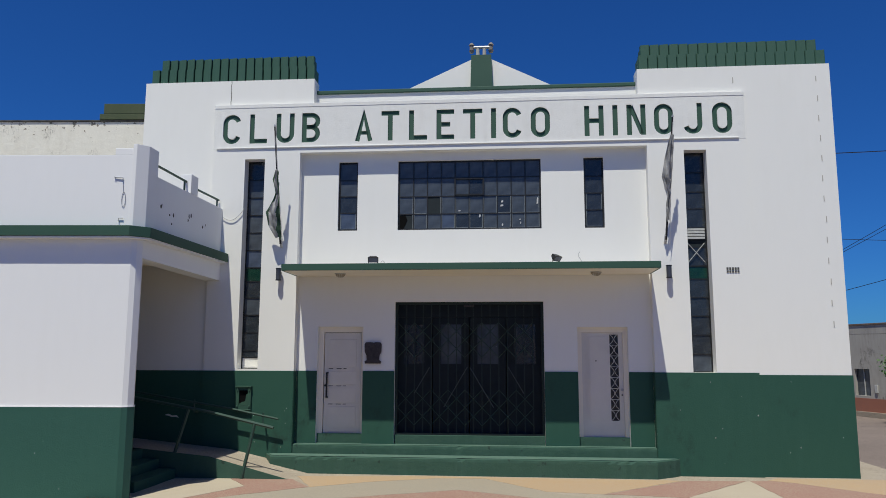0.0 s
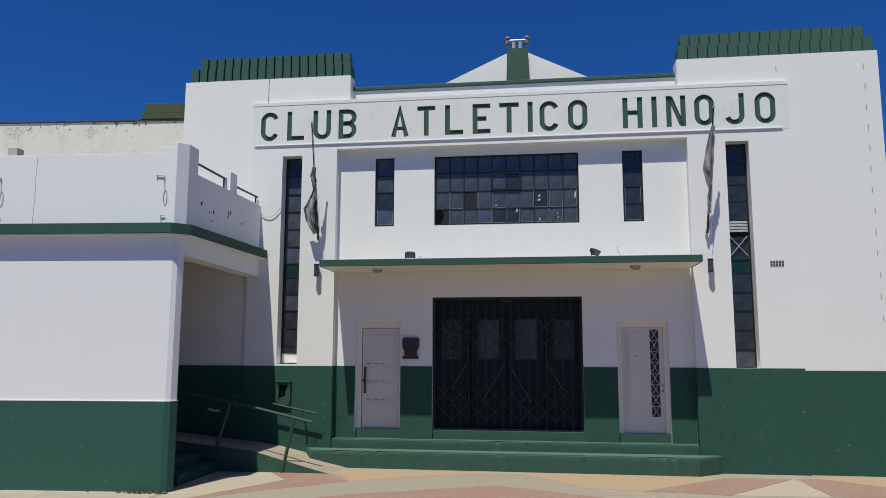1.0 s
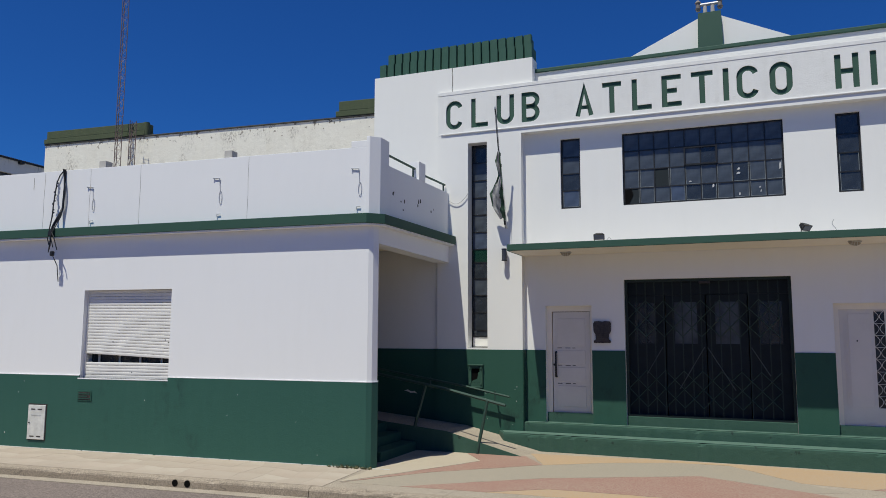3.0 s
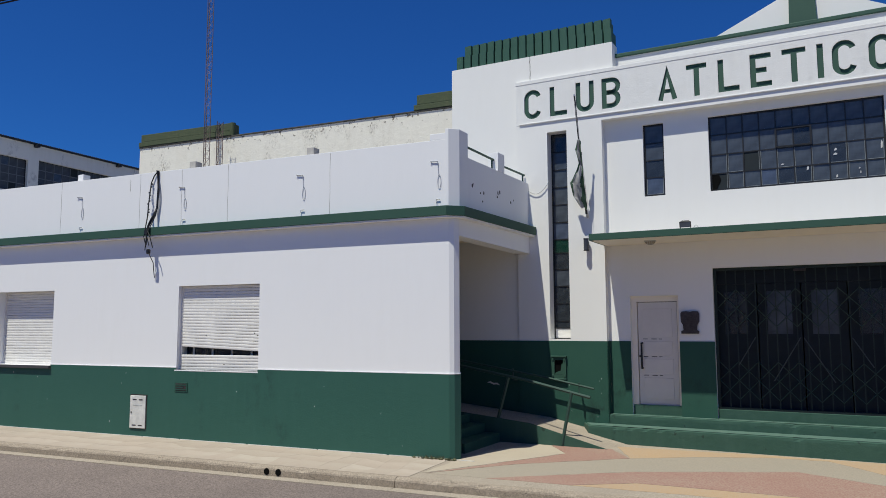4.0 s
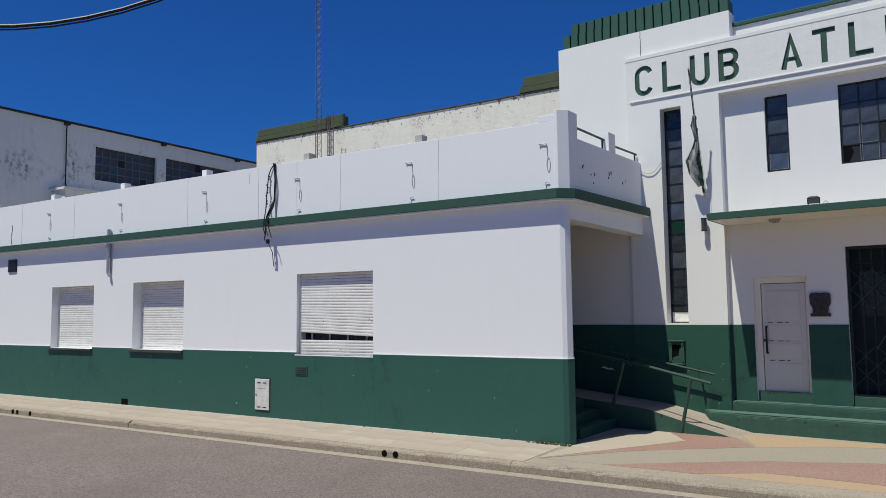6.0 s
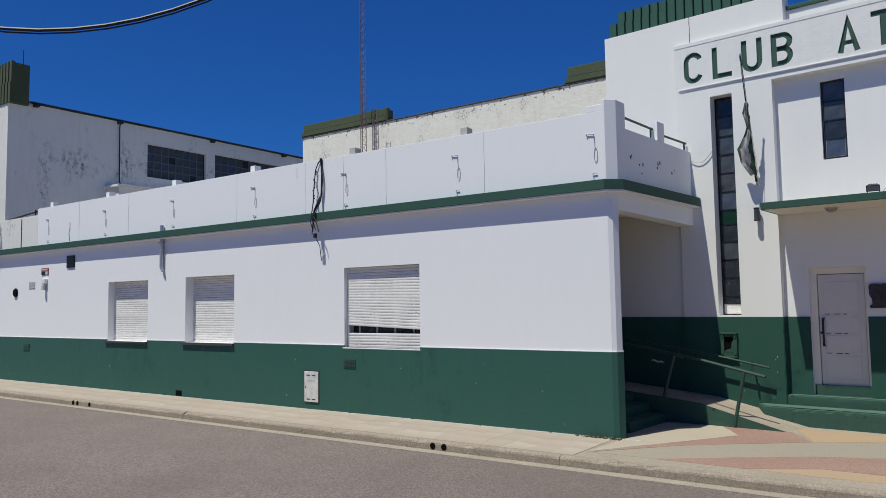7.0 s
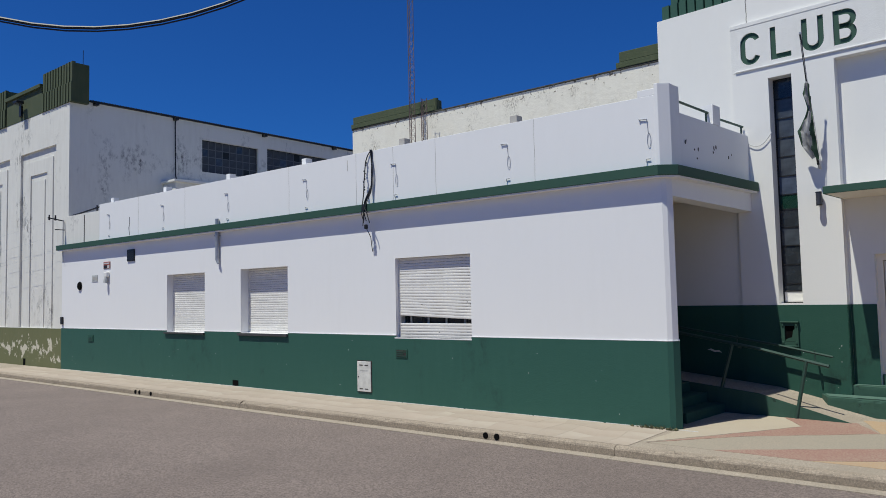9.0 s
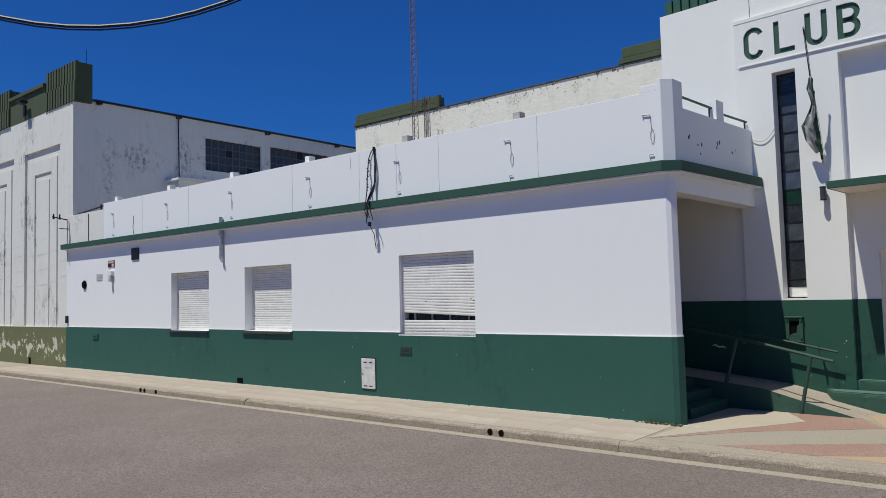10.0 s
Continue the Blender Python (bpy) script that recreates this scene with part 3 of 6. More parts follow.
for u in (5.49, 5.90):
    bm = bmesh.new()
    add_rod(bm, (u, 0.62, 8.53), (u, 0.62, 8.58), 0.035, 0.06, 10)
    add_rod(bm, (u, 0.62, 8.58), (u, 0.62, 8.70), 0.045, 0.045, 10)
    add_rod(bm, (u, 0.62, 8.70), (u, 0.62, 8.75), 0.062, 0.03, 10)
    part("finial", bm, WEATHER, orn)


# ---- windows ----
def pane_mesh(w, h):
    bm = bmesh.new()
    add_box(bm, 0, w, 0, 0.006, 0, h)
    return bm


PUTTY = plain("weathered_pale_putty", (0.16, 0.18, 0.19), 0.8, vary=0.4, scale=12.0)


def window(name, label, h, cols, rows, y, special, m=MAIN, bar=0.022, frame=0.03, glass=None, steel=None, cuts=None, pale=()):
    """A steel window; cuts gives the heights of its level bars where the rows differ, pale the rows with bare putty edges."""
    glass, steel = glass or GLASS, steel or BLACK
    x0, x1, z0, z1 = h
    wdw = thing(name, m, label, "window", kind="structure")
    fr = bmesh.new()
    for a in ((x0, x0 + frame, z0, z1), (x1 - frame, x1, z0, z1), (x0 + frame, x1 - frame, z0, z0 + frame), (x0 + frame, x1 - frame, z1 - frame, z1)):
        add_box(fr, a[0], a[1], y, y + 0.045, a[2], a[3])
    part("window_frame", fr, BLACK, wdw, "thin dark steel frame")
    pw = (x1 - x0 - 2 * frame) / cols
    zs = [z0 + frame, *(cuts or [z0 + frame + j * (z1 - z0 - 2 * frame) / rows for j in range(1, rows)]), z1 - frame]
    for i in range(1, cols):
        part("glazing_bar", box(x0 + frame + i * pw - bar / 2, x0 + frame + i * pw + bar / 2, y + 0.004, y + 0.036, z0 + frame, z1 - frame), steel, wdw)
    for z in zs[1:-1]:
        part("glazing_bar", box(x0 + frame, x1 - frame, y + 0.008, y + 0.032, z - bar / 2, z + bar / 2), steel, wdw)
    rnd = random.Random(int(x0 * 100))
    for i in range(cols):
        for j in range(len(zs) - 1):
            mat = special.get((i, j), glass)
            if mat is None:
                continue
            ph = zs[j + 1] - zs[j]
            ob = part("pane", pane_mesh(pw - 0.004, ph - 0.004), mat, wdw)
            ob.matrix_basis = pose(x0 + frame + i * pw + 0.002, y + 0.018, zs[j] + 0.002, rnd.uniform(-0.6, 0.6), 0, rnd.uniform(-0.6, 0.6))
            ob.visible_shadow = False
            if j in pale:
                bm = bmesh.new()
                u0, u1, v0, v1 = x0 + frame + i * pw + bar / 2, x0 + frame + (i + 1) * pw - bar / 2, zs[j] + bar / 2, zs[j + 1] - bar / 2
                k = 0.010
                for q in ((u0, u0 + k, v0, v1), (u1 - k, u1, v0, v1), (u0 + k, u1 - k, v0, v0 + k)):
                    if rnd.random() < 0.75:
                        add_box(bm, q[0], q[1], y + 0.010, y + 0.017, q[2], q[3])
                if len(bm.verts):
                    part("putty_line", bm, PUTTY, wdw, "bare pale putty edge")
                else:
                    bm.free()
    return wdw


tone = {(i, j): GLASS_T for i in range(10) for j in range(4) if (i, j) not in ((4, 0), (7, 1), (5, 0), (5, 2))}
tone.update({(2, 1): DARK, (0, 0): DARK, (3, 0): GLASS_B})
w1 = window("window_1", "wide dark steel window with forty small panes", WIN[1], 10, 4, 0.24, tone, bar=0.020, cuts=[4.982, 5.345, 5.726], pale=(0, 1))
sash = bmesh.new()
for q in ((5.146, 5.176, 5.36, 5.715), (5.722, 5.752, 5.36, 5.715), (5.176, 5.722, 5.36, 5.385), (5.176, 5.722, 5.69, 5.715)):
    add_box(sash, q[0], q[1], 0.222, 0.246, q[2], q[3])
part("pivot_sash", sash, BLACK, w1, "dark pivoting sash frame")
# Black sheet paints the dark room behind the broken pane.
part("glass_shard", plate([(4.03, 4.67), (4.10, 4.67), (4.19, 4.86), (4.15, 4.97), (4.06, 4.95), (4.03, 4.98)], 0.250, 0.254), hole, w1, "jagged black sheet drawn as the dark behind a broken pane")
for x, z, w, h in ((6.80, 5.16, 0.035, 0.15), (6.07, 5.12, 0.07, 0.045), (6.09, 5.20, 0.045, 0.05), (5.64, 4.90, 0.04, 0.07), (6.45, 4.84, 0.03, 0.03), (6.47, 4.76, 0.02, 0.05), (5.22, 5.03, 0.06, 0.03), (6.10, 4.72, 0.03, 0.06)):
    part("paint_splash", plate([(x, z), (x + w * 0.8, z + h * 0.1), (x + w, z + h * 0.7), (x + w * 0.5, z + h), (x + w * 0.1, z + h * 0.6)], 0.250, 0.255), CLOTH_W, w1, "pale dried splash on the glass")
window("window_2", "narrow dark steel window with four panes", WIN[0], 1, 4, 0.24, {(0, 0): GLASS_B, (0, 2): GLASS_T, (0, 3): GLASS_T}, pale=(0,))
window("window_3", "narrow dark steel window with four panes", WIN[2], 1, 4, 0.24, {}, pale=(0, 1))
window("window_4", "tall narrow window strip with stacked dark panes and a green one", TALL[0], 1, 13, 0.24, {**{(0, k): GLASS_T for k in (4, 8, 9, 10, 11)}, (0, 6): GLASS_G, (0, 7): GLASS_B, (0, 0): SHUT}, frame=0.02,
       cuts=[2.093, 2.231, 2.588, 2.947, 3.293, 3.633, 3.914, 4.27, 4.636, 5.005, 5.373, 5.75])
window("window_5", "tall narrow window strip with stacked dark panes and a green one", TALL[1], 1, 12, 0.24, {(0, 0): GLASS_T, (0, 5): GLASS_G, (0, 7): DARK}, frame=0.02,
       cuts=[2.18, 2.543, 2.908, 3.262, 3.625, 3.881, 4.249, 4.405, 4.631, 5.012, 5.35, 5.74])
xb = thing("cross_brace", MAIN, "pale crossed bars in the tall window strip", "brace")
for q in (-1, 1):
    part("bar", rod((9.875 - q * 0.16, 0.225, 3.95), (9.875 + q * 0.16, 0.225, 4.33), 0.007, n=5), GREYP, xb)
lo = thing("louvre", MAIN, "grey louvred vent in the tall window strip", "vent")
for k in range(4):
    part("slat", box(9.70, 10.05, 0.215, 0.238, 4.41 + k * 0.055, 4.452 + k * 0.055, 0.004), GREYP, lo)
tb = thing("toy_bottle", MAIN, "small pale blue bottle on the inner window sill", "bottle")
bm = bmesh.new()
add_rod(bm, (8.04, 0.33, 4.66), (8.04, 0.33, 4.80), 0.045, n=12)
add_rod(bm, (8.04, 0.33, 4.80), (8.04, 0.33, 4.86), 0.045, 0.015, 12)
part("bottle_body", bm, GLASS_B, tb)
part("cap", rod((8.04, 0.33, 4.86), (8.04, 0.33, 4.90), 0.018, n=10), CLOTH_W, tb)

# ---- canopy ----
can = thing("canopy", MAIN, "flat concrete canopy with green edge over the entrance", "canopy", kind="structure")
part("slab", box(2.01, 8.93, -0.955, 0.166, 3.715, 3.80), SOFFIT, can, "cream white soffit slab")
part("fascia", box(1.99, 8.95, -0.995, -0.956, 3.71, 3.835, 0.006), TRIMG, can, "dark green front edge")
part("fascia_side", box(1.99, 2.009, -0.955, 0.0, 3.71, 3.835), TRIMG, can)
part("fascia_side", box(8.931, 8.95, -0.955, 0.0, 3.71, 3.835), TRIMG, can)
part("top_screed", box(2.01, 8.93, -0.955, 0.166, 3.802, 3.825), STONE, can)

# ---- entrance steps ----
st = thing("entrance_steps", MAIN, "two worn green painted concrete steps up to the entrance", "steps", kind="structure")
def worn_step(poly, z0, z1, seed, rise=0.012):
    """A concrete step whose front edge is chipped and wavy along its length."""
    rnd = random.Random(seed)
    pts = []
    for i, p in enumerate(poly):
        q = poly[(i + 1) % len(poly)]
        n = max(1, int(math.dist(p, q) / 0.09))
        pts += [(p[0] + (q[0] - p[0]) * k / n, p[1] + (q[1] - p[1]) * k / n) for k in range(n)]
    cx, cy = sum(p[0] for p in pts) / len(pts), max(p[1] for p in pts)
    bm = bmesh.new()
    rings = []
    chips = [rnd.uniform(0, 0.008) + (rnd.uniform(0.012, 0.03) if rnd.random() < 0.07 else 0) for p in pts]
    for z, off, c in ((z0, 0.0, 0.0), (z1 - 0.06, 0.0, 0.4), (z1 - 0.014, 0.002, 1.0), (z1, 0.016, 1.0)):
        ring = []
        for p, ch in zip(pts, chips):
            back = p[1] > cy - 0.01
            ring.append(bm.verts.new((p[0], p[1] + (0 if back else off + c * ch), z - (0 if back or z == z0 else 0.5 * c * ch))))
        rings.append(ring)
    for u, v in zip(rings, rings[1:]):
        for k in range(len(pts)):
            bm.faces.new((u[k], u[(k + 1) % len(pts)], v[(k + 1) % len(pts)], v[k]))
    bm.faces.new(rings[0][::-1])
    bm.faces.new(rings[-1])
    return bm


part("lower_step", worn_step([(9.36, 0.0), (1.50, 0.0), (1.70, -0.36), (8.86, -0.42), (9.24, -0.13)], -0.3, 0.262, 5), STEPG, st)
part("upper_step", worn_step([(8.948, 0.165), (2.012, 0.165), (2.012, 0.02), (8.948, 0.02)], 0.263, 0.440, 8), STEPG, st)
# Thin plates carry the sunlit tops of the steps as a paler colour.
part("tread", prism([(1.56, -0.004), (1.72, -0.315), (8.84, -0.375), (9.19, -0.12), (9.31, -0.004)], 0.2625, 0.267), TREAD, st, "step top coloured paler for the sun on it and for wear")
part("tread", box(2.016, 8.944, 0.060, 0.164, 0.4405, 0.445), TREAD, st, "step top coloured paler for the sun on it and for wear")
part("lower_core", box(2.013, 8.947, 0.002, 0.164, -0.3, 0.2615), STEPG, st)
part("threshold", box(3.975, 6.895, 0.245, 0.449, 0.302, 0.612, 0.008), STEPG, st)
for d in DOORS:
    part("threshold", box(d[0] + 0.004, d[1] - 0.004, 0.275, 0.449, 0.302, d[2] + 0.006, 0.008), STEPG, st)
    part("sill_tread", box(d[0] + 0.004, d[1] - 0.004, 0.166, 0.274, 0.302, 0.446), STEPG, st)
part("sill_tread", box(3.975, 6.895, 0.166, 0.244, 0.302, 0.446), STEPG, st)


# ---- doors ----
def door_left():
    x0, x1, z0, z1 = DOORS[0]
    d = thing("door_1", MAIN @ pose(0, 0.10, 0), "closed white panelled door with a long pull handle", "door", kind="structure")
    fr = bmesh.new()
    for a in ((x0, x0 + 0.10, z0 - 0.01, z1), (x1 - 0.055, x1, z0 - 0.01, z1), (x0 + 0.10, x1 - 0.055, z1 - 0.11, z1)):
        add_box(fr, a[0], a[1], 0.20, 0.32, a[2], a[3])
    part("door_frame", fr, SOFFIT, d)
    leaf = part("leaf", box(x0 + 0.110, x1 - 0.065, 0.235, 0.28, z0 - 0.005, z1 - 0.120, 0.006), DOORW, d)
    for k, (za, zb) in enumerate(((1.92, 2.46), (1.57, 1.83), (1.22, 1.50), (0.74, 1.14))):
        part("door_panel", box(x0 + 0.20, x1 - 0.16, 0.226, 0.236, za, zb, 0.004), DOORW, leaf)
    part("handle", tube([(x0 + 0.18, 0.235, 1.80), (x0 + 0.18, 0.165, 1.80), (x0 + 0.18, 0.165, 1.32), (x0 + 0.18, 0.235, 1.32)], 0.018, 8), BLACK, leaf, "long dark metal pull bar")
    # Black strips paint the shade in the grooves between the panels.
    for z in (1.875, 1.535, 1.18):
        for a, b in ((0.20, 0.29), (0.36, 0.46), (0.50, 0.56)):
            part("worn_groove", box(x0 + a, x0 + b, 0.2305, 0.236, z, z + 0.012), BLACK, leaf, "black strip drawn as the shade in a panel groove")
    part("lock", rod((x0 + 0.14, 0.238, 1.55), (x0 + 0.14, 0.215, 1.55), 0.022, n=12), BLACK, leaf)
    part("peephole", rod((x0 + 0.47, 0.238, 2.13), (x0 + 0.47, 0.228, 2.13), 0.012, n=10), BLACK, leaf)
    part("worn_patch", box(x0 + 0.48, x0 + 0.53, 0.229, 0.236, 0.80, 0.84, 0.003), BLACK, leaf, "dark chipped spot")


def door_right():
    x0, x1, z0, z1 = DOORS[1]
    d = thing("door_2", MAIN @ pose(0, 0.10, 0), "closed white door with a narrow latticed glass strip", "door", kind="structure")
    fr = bmesh.new()
    for a in ((x0, x0 + 0.09, z0 - 0.01, z1), (x1 - 0.08, x1, z0 - 0.01, z1), (x0 + 0.09, x1 - 0.08, z1 - 0.10, z1)):
        add_box(fr, a[0], a[1], 0.20, 0.32, a[2], a[3])
    part("door_frame", fr, SOFFIT, d)
    g = (8.17, 8.335, 0.91, 2.57)
    leaf = part("leaf", holed(x0 + 0.092, x1 - 0.082, z0 - 0.005, z1 - 0.102, [g], 0.235, 0.28), DOORW, d)
    part("door_panel", box(x0 + 0.24, 8.12, 0.226, 0.234, 0.92, 2.52, 0.004), DOORW, leaf)
    for u in (7.70, 7.735, 7.77):
        part("bead", box(u, u + 0.012, 0.226, 0.234, 0.95, 2.5), DOORW, leaf)
    ob = part("pane", box(g[0], g[1], 0.262, 0.268, g[2], g[3]), GLASS, leaf)
    ob.visible_shadow = False
    n = 8
    hh = (g[3] - g[2]) / n
    cx = (g[0] + g[1]) / 2
    for k in range(n):
        cz = g[2] + (k + 0.5) * hh
        bm = bmesh.new()
        for s in (-1, 1):
            pts = [(cx + s * (0.082 - 0.075 * math.sin(math.pi * i / 8)), 0.248, cz - hh / 2 + hh * i / 8) for i in range(9)]
            for a, b in zip(pts, pts[1:]):
                add_rod(bm, a, b, 0.0045, n=5)
        add_rod(bm, (g[0], 0.248, cz + hh / 2 - 0.01), (g[1], 0.248, cz + hh / 2 - 0.01), 0.004, n=5)
        part("grille_scroll", bm, DOORW, leaf)
    part("handle", rod((8.385, 0.24, 1.50), (8.385, 0.19, 1.50), 0.028, n=12), STEEL, leaf, "round metal door knob")
    part("lock", rod((8.385, 0.24, 1.40), (8.385, 0.225, 1.40), 0.016, n=10), BLACK, leaf)
    part("peephole", rod((7.90, 0.237, 2.05), (7.90, 0.222, 2.05), 0.014, n=10), BLACK, leaf)


door_left()
door_right()

# inner wooden-glass doors, their shade put in the colour, then the folding lattice gate
inner = thing("inner_doors", MAIN, "glazed double doors behind the folding gate, coloured dark for the shade there", "door", kind="structure")
X0, X1, Z0, Z1 = GATEH
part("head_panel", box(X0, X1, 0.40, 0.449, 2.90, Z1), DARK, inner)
for i in range(4):
    a = X0 + i * (X1 - X0) / 4
    b = a + (X1 - X0) / 4
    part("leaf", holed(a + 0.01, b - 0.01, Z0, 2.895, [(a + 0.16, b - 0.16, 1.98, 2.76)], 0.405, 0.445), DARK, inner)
    ob = part("pane", box(a + 0.16, b - 0.16, 0.42, 0.426, 1.98, 2.76), GLASS_T if i in (1, 2) else GLASS, inner)
    ob.visible_shadow = False
gate = thing("folding_gate", MAIN, "dark green folding lattice gate, closed across the entrance", "gate")
for a in ((X0, X0 + 0.05, Z0, Z1), (X1 - 0.05, X1, Z0, Z1)):
    part("gate_stile", box(a[0], a[1], 0.27, 0.33, a[2], a[3]), GATE, gate)
part("top_rail", box(X0 + 0.05, X1 - 0.05, 0.27, 0.33, Z1 - 0.05, Z1), GATE, gate)
part("bottom_rail", box(X0 + 0.05, X1 - 0.05, 0.275, 0.325, Z0 - 0.006, Z0 + 0.03), GATE, gate)
NB = 17
sp = (X1 - X0 - 0.1) / NB
up = bpy.data.meshes.new("gate_upright")
bm = box(-0.009, 0.009, 0.286, 0.304, Z0 + 0.03, Z1 - 0.05)
bm.to_mesh(up)
bm.free()
up.materials.append(GATE)
for i in range(1, NB):
    share("upright", up, gate, pose(X0 + 0.05 + i * sp, 0, 0))
lat = bpy.data.meshes.new("gate_lattice")
bm = bmesh.new()
for s in (-1, 1):
    add_rod(bm, (-s * sp, 0.281 + s * 0.006, -0.17), (s * sp, 0.281 + s * 0.006, 0.17), 0.008, n=4)
bm.to_mesh(lat)
bm.free()
lat.materials.append(LATT)
for z in (0.97, 1.31, 2.28, 2.62):
    for i in range(1, NB, 2):
        share("lattice_cross", lat, gate, pose(X0 + 0.05 + i * sp, 0, z))
for s_, x, w in ((-1, 5.40, 0.46), (1, 5.45, 0.46), (-1, 4.66, 0.30), (1, 6.20, 0.30)):
    part("brace", rod((x, 0.262, 1.92), (x + s_ * w, 0.262, 1.92 - w * 1.68), 0.009, n=6), WBAR, gate, "pale slanting brace")
part("latch_plate", box((X0 + X1) / 2 - 0.10, (X0 + X1) / 2 + 0.10, 0.255, 0.27, Z1 - 0.10, Z1 - 0.055, 0.006), BRONZE, gate)

# ---- small things on the main front ----
pl = thing("wall_plaque", MAIN, "dark bronze relief plaque beside the white door", "plaque")
pbody = part("plaque_body", plate([(3.385, 1.985), (3.70, 1.985), (3.705, 2.03), (3.665, 2.055), (3.675, 2.15), (3.71, 2.21), (3.715, 2.36), (3.69, 2.40), (3.60, 2.405), (3.56, 2.395), (3.48, 2.405), (3.40, 2.40), (3.375, 2.36), (3.38, 2.21), (3.415, 2.15), (3.425, 2.055), (3.38, 2.03)], 0.135, 0.167), BRONZE, pl)
for k in range(6):
    part("relief_line", box(3.45, 3.64, 0.128, 0.136, 2.07 + k * 0.04, 2.085 + k * 0.04, 0.002), BRONZE, pbody)
part("relief_crest", prism([(3.50, 0.124), (3.60, 0.124), (3.60, 0.136), (3.50, 0.136)], 2.31, 2.37, 0.003), BRONZE, pbody)


def floodlight(x, y, z, turn, tilt):
    f = thing("floodlight", MAIN @ pose(x, y, z, 0, 0, turn), "small black floodlight on the canopy", "floodlight", "floodlights on the canopy")
    part("foot", box(-0.04, 0.04, -0.03, 0.03, 0, 0.012, 0.003), BLACK, f)
    part("bracket", tube([(-0.085, 0, 0.12), (-0.085, 0, 0.02), (0.085, 0, 0.02), (0.085, 0, 0.12)], 0.008, 6), BLACK, f)
    bm = bmesh.new()
    lo = [bm.verts.new((a, -0.05, b)) for a, b in ((-0.10, 0.085), (0.10, 0.085), (0.10, 0.195), (-0.10, 0.195))]
    hi = [bm.verts.new((a, 0.05, b)) for a, b in ((-0.06, 0.105), (0.06, 0.105), (0.06, 0.175), (-0.06, 0.175))]
    bm.faces.new(lo)
    bm.faces.new(hi[::-1])
    for k in range(4):
        bm.faces.new((lo[k], hi[k], hi[(k + 1) % 4], lo[(k + 1) % 4]))
    bmesh.ops.rotate(bm, cent=(0, 0, 0.12), matrix=Matrix.Rotation(radians(tilt), 3, "X"), verts=bm.verts)
    housing = part("housing", bm, BLACK, f)
    bm = box(-0.085, 0.085, -0.054, -0.050, 0.098, 0.182)
    bmesh.ops.rotate(bm, cent=(0, 0, 0.12), matrix=Matrix.Rotation(radians(tilt), 3, "X"), verts=bm.verts)
    part("lens", bm, GLASS_B, housing)
    for k in range(4):
        bm = box(-0.055 + k * 0.033, -0.047 + k * 0.033, 0.05, 0.075, 0.11, 0.17)
        bmesh.ops.rotate(bm, cent=(0, 0, 0.12), matrix=Matrix.Rotation(radians(tilt), 3, "X"), verts=bm.verts)
        part("cooling_fin", bm, BLACK, housing)


floodlight(3.66, -0.62, 3.826, 8, 32)
floodlight(7.10, -0.62, 3.826, 48, 40)
lw = thing("loose_wire", MAIN, "thin loose wires standing on the canopy", "wire")
part("wire", tube([(7.55 + 0.03 * math.sin(k * 0.9), -0.60, 3.82 + 0.035 * k) for k in range(8)], 0.006, 5), GREYP, lw)
part("wire", tube([(7.62 + 0.12 * k / 5, -0.60, 3.832 + 0.05 * math.sin(math.pi * k / 5)) for k in range(6)], 0.006, 5), GREYP, lw)
part("wire", tube([(3.78 + 0.02 * k, -0.60, 3.83 + 0.10 * math.sin(math.pi * k / 6)) for k in range(7)], 0.006, 5), GREYP, lw)


def wall_lamp(x, z):
    w = thing("wall_lamp", MAIN, "dark cylindrical up-down wall lamp on the white pilaster", "wall lamp", "wall lamps by the canopy")
    part("back_plate", box(x - 0.03, x + 0.03, -0.014, -0.0005, z - 0.06, z + 0.06, 0.003), BLACK, w)
    part("arm", rod((x, -0.012, z), (x, -0.06, z), 0.014, n=8), BLACK, w)
    body = part("cylinder", rod((x, -0.10, z - 0.11), (x, -0.10, z + 0.11), 0.05, n=20), plain("dark_blue_grey_lamp", (0.05, 0.055, 0.07), 0.4), w)
    part("rim", rod((x, -0.10, z + 0.108), (x, -0.10, z + 0.122), 0.056, n=20), BLACK, body)
    part("rim", rod((x, -0.10, z - 0.122), (x, -0.10, z - 0.108), 0.056, n=20), BLACK, body)


wall_lamp(1.66, 3.74)
wall_lamp(9.27, 3.74)


def soffit_lamp(x, y, bent):
    s = thing("soffit_lamp", MAIN @ pose(x, y, 3.714, 0, 8 if bent else 0, 0), "small oval bulkhead lamp under the canopy", "lamp", "lamps under the canopy")
    part("base", box(-0.10, 0.10, -0.06, 0.06, -0.02, 0.002, 0.006), GREYP, s)
    bm = bmesh.new()
    bmesh.ops.create_uvsphere(bm, u_segments=16, v_segments=8, radius=1.0, matrix=Matrix.Translation((0, 0, -0.03)) @ Matrix.Diagonal((0.095, 0.055, 0.05, 1)))
    cover = part("diffuser", bm, PLASTIC, s, "yellowed plastic cover", True)
    for k in (-1, 0, 1):
        part("guard_bar", tube([(k * 0.04, -0.06, -0.02), (k * 0.04, -0.04, -0.075), (k * 0.04, 0.04, -0.075), (k * 0.04, 0.06, -0.02)], 0.005, 5), GREYP, cover)


soffit_lamp(2.98, -0.40, False)
soffit_lamp(7.86, -0.40, True)


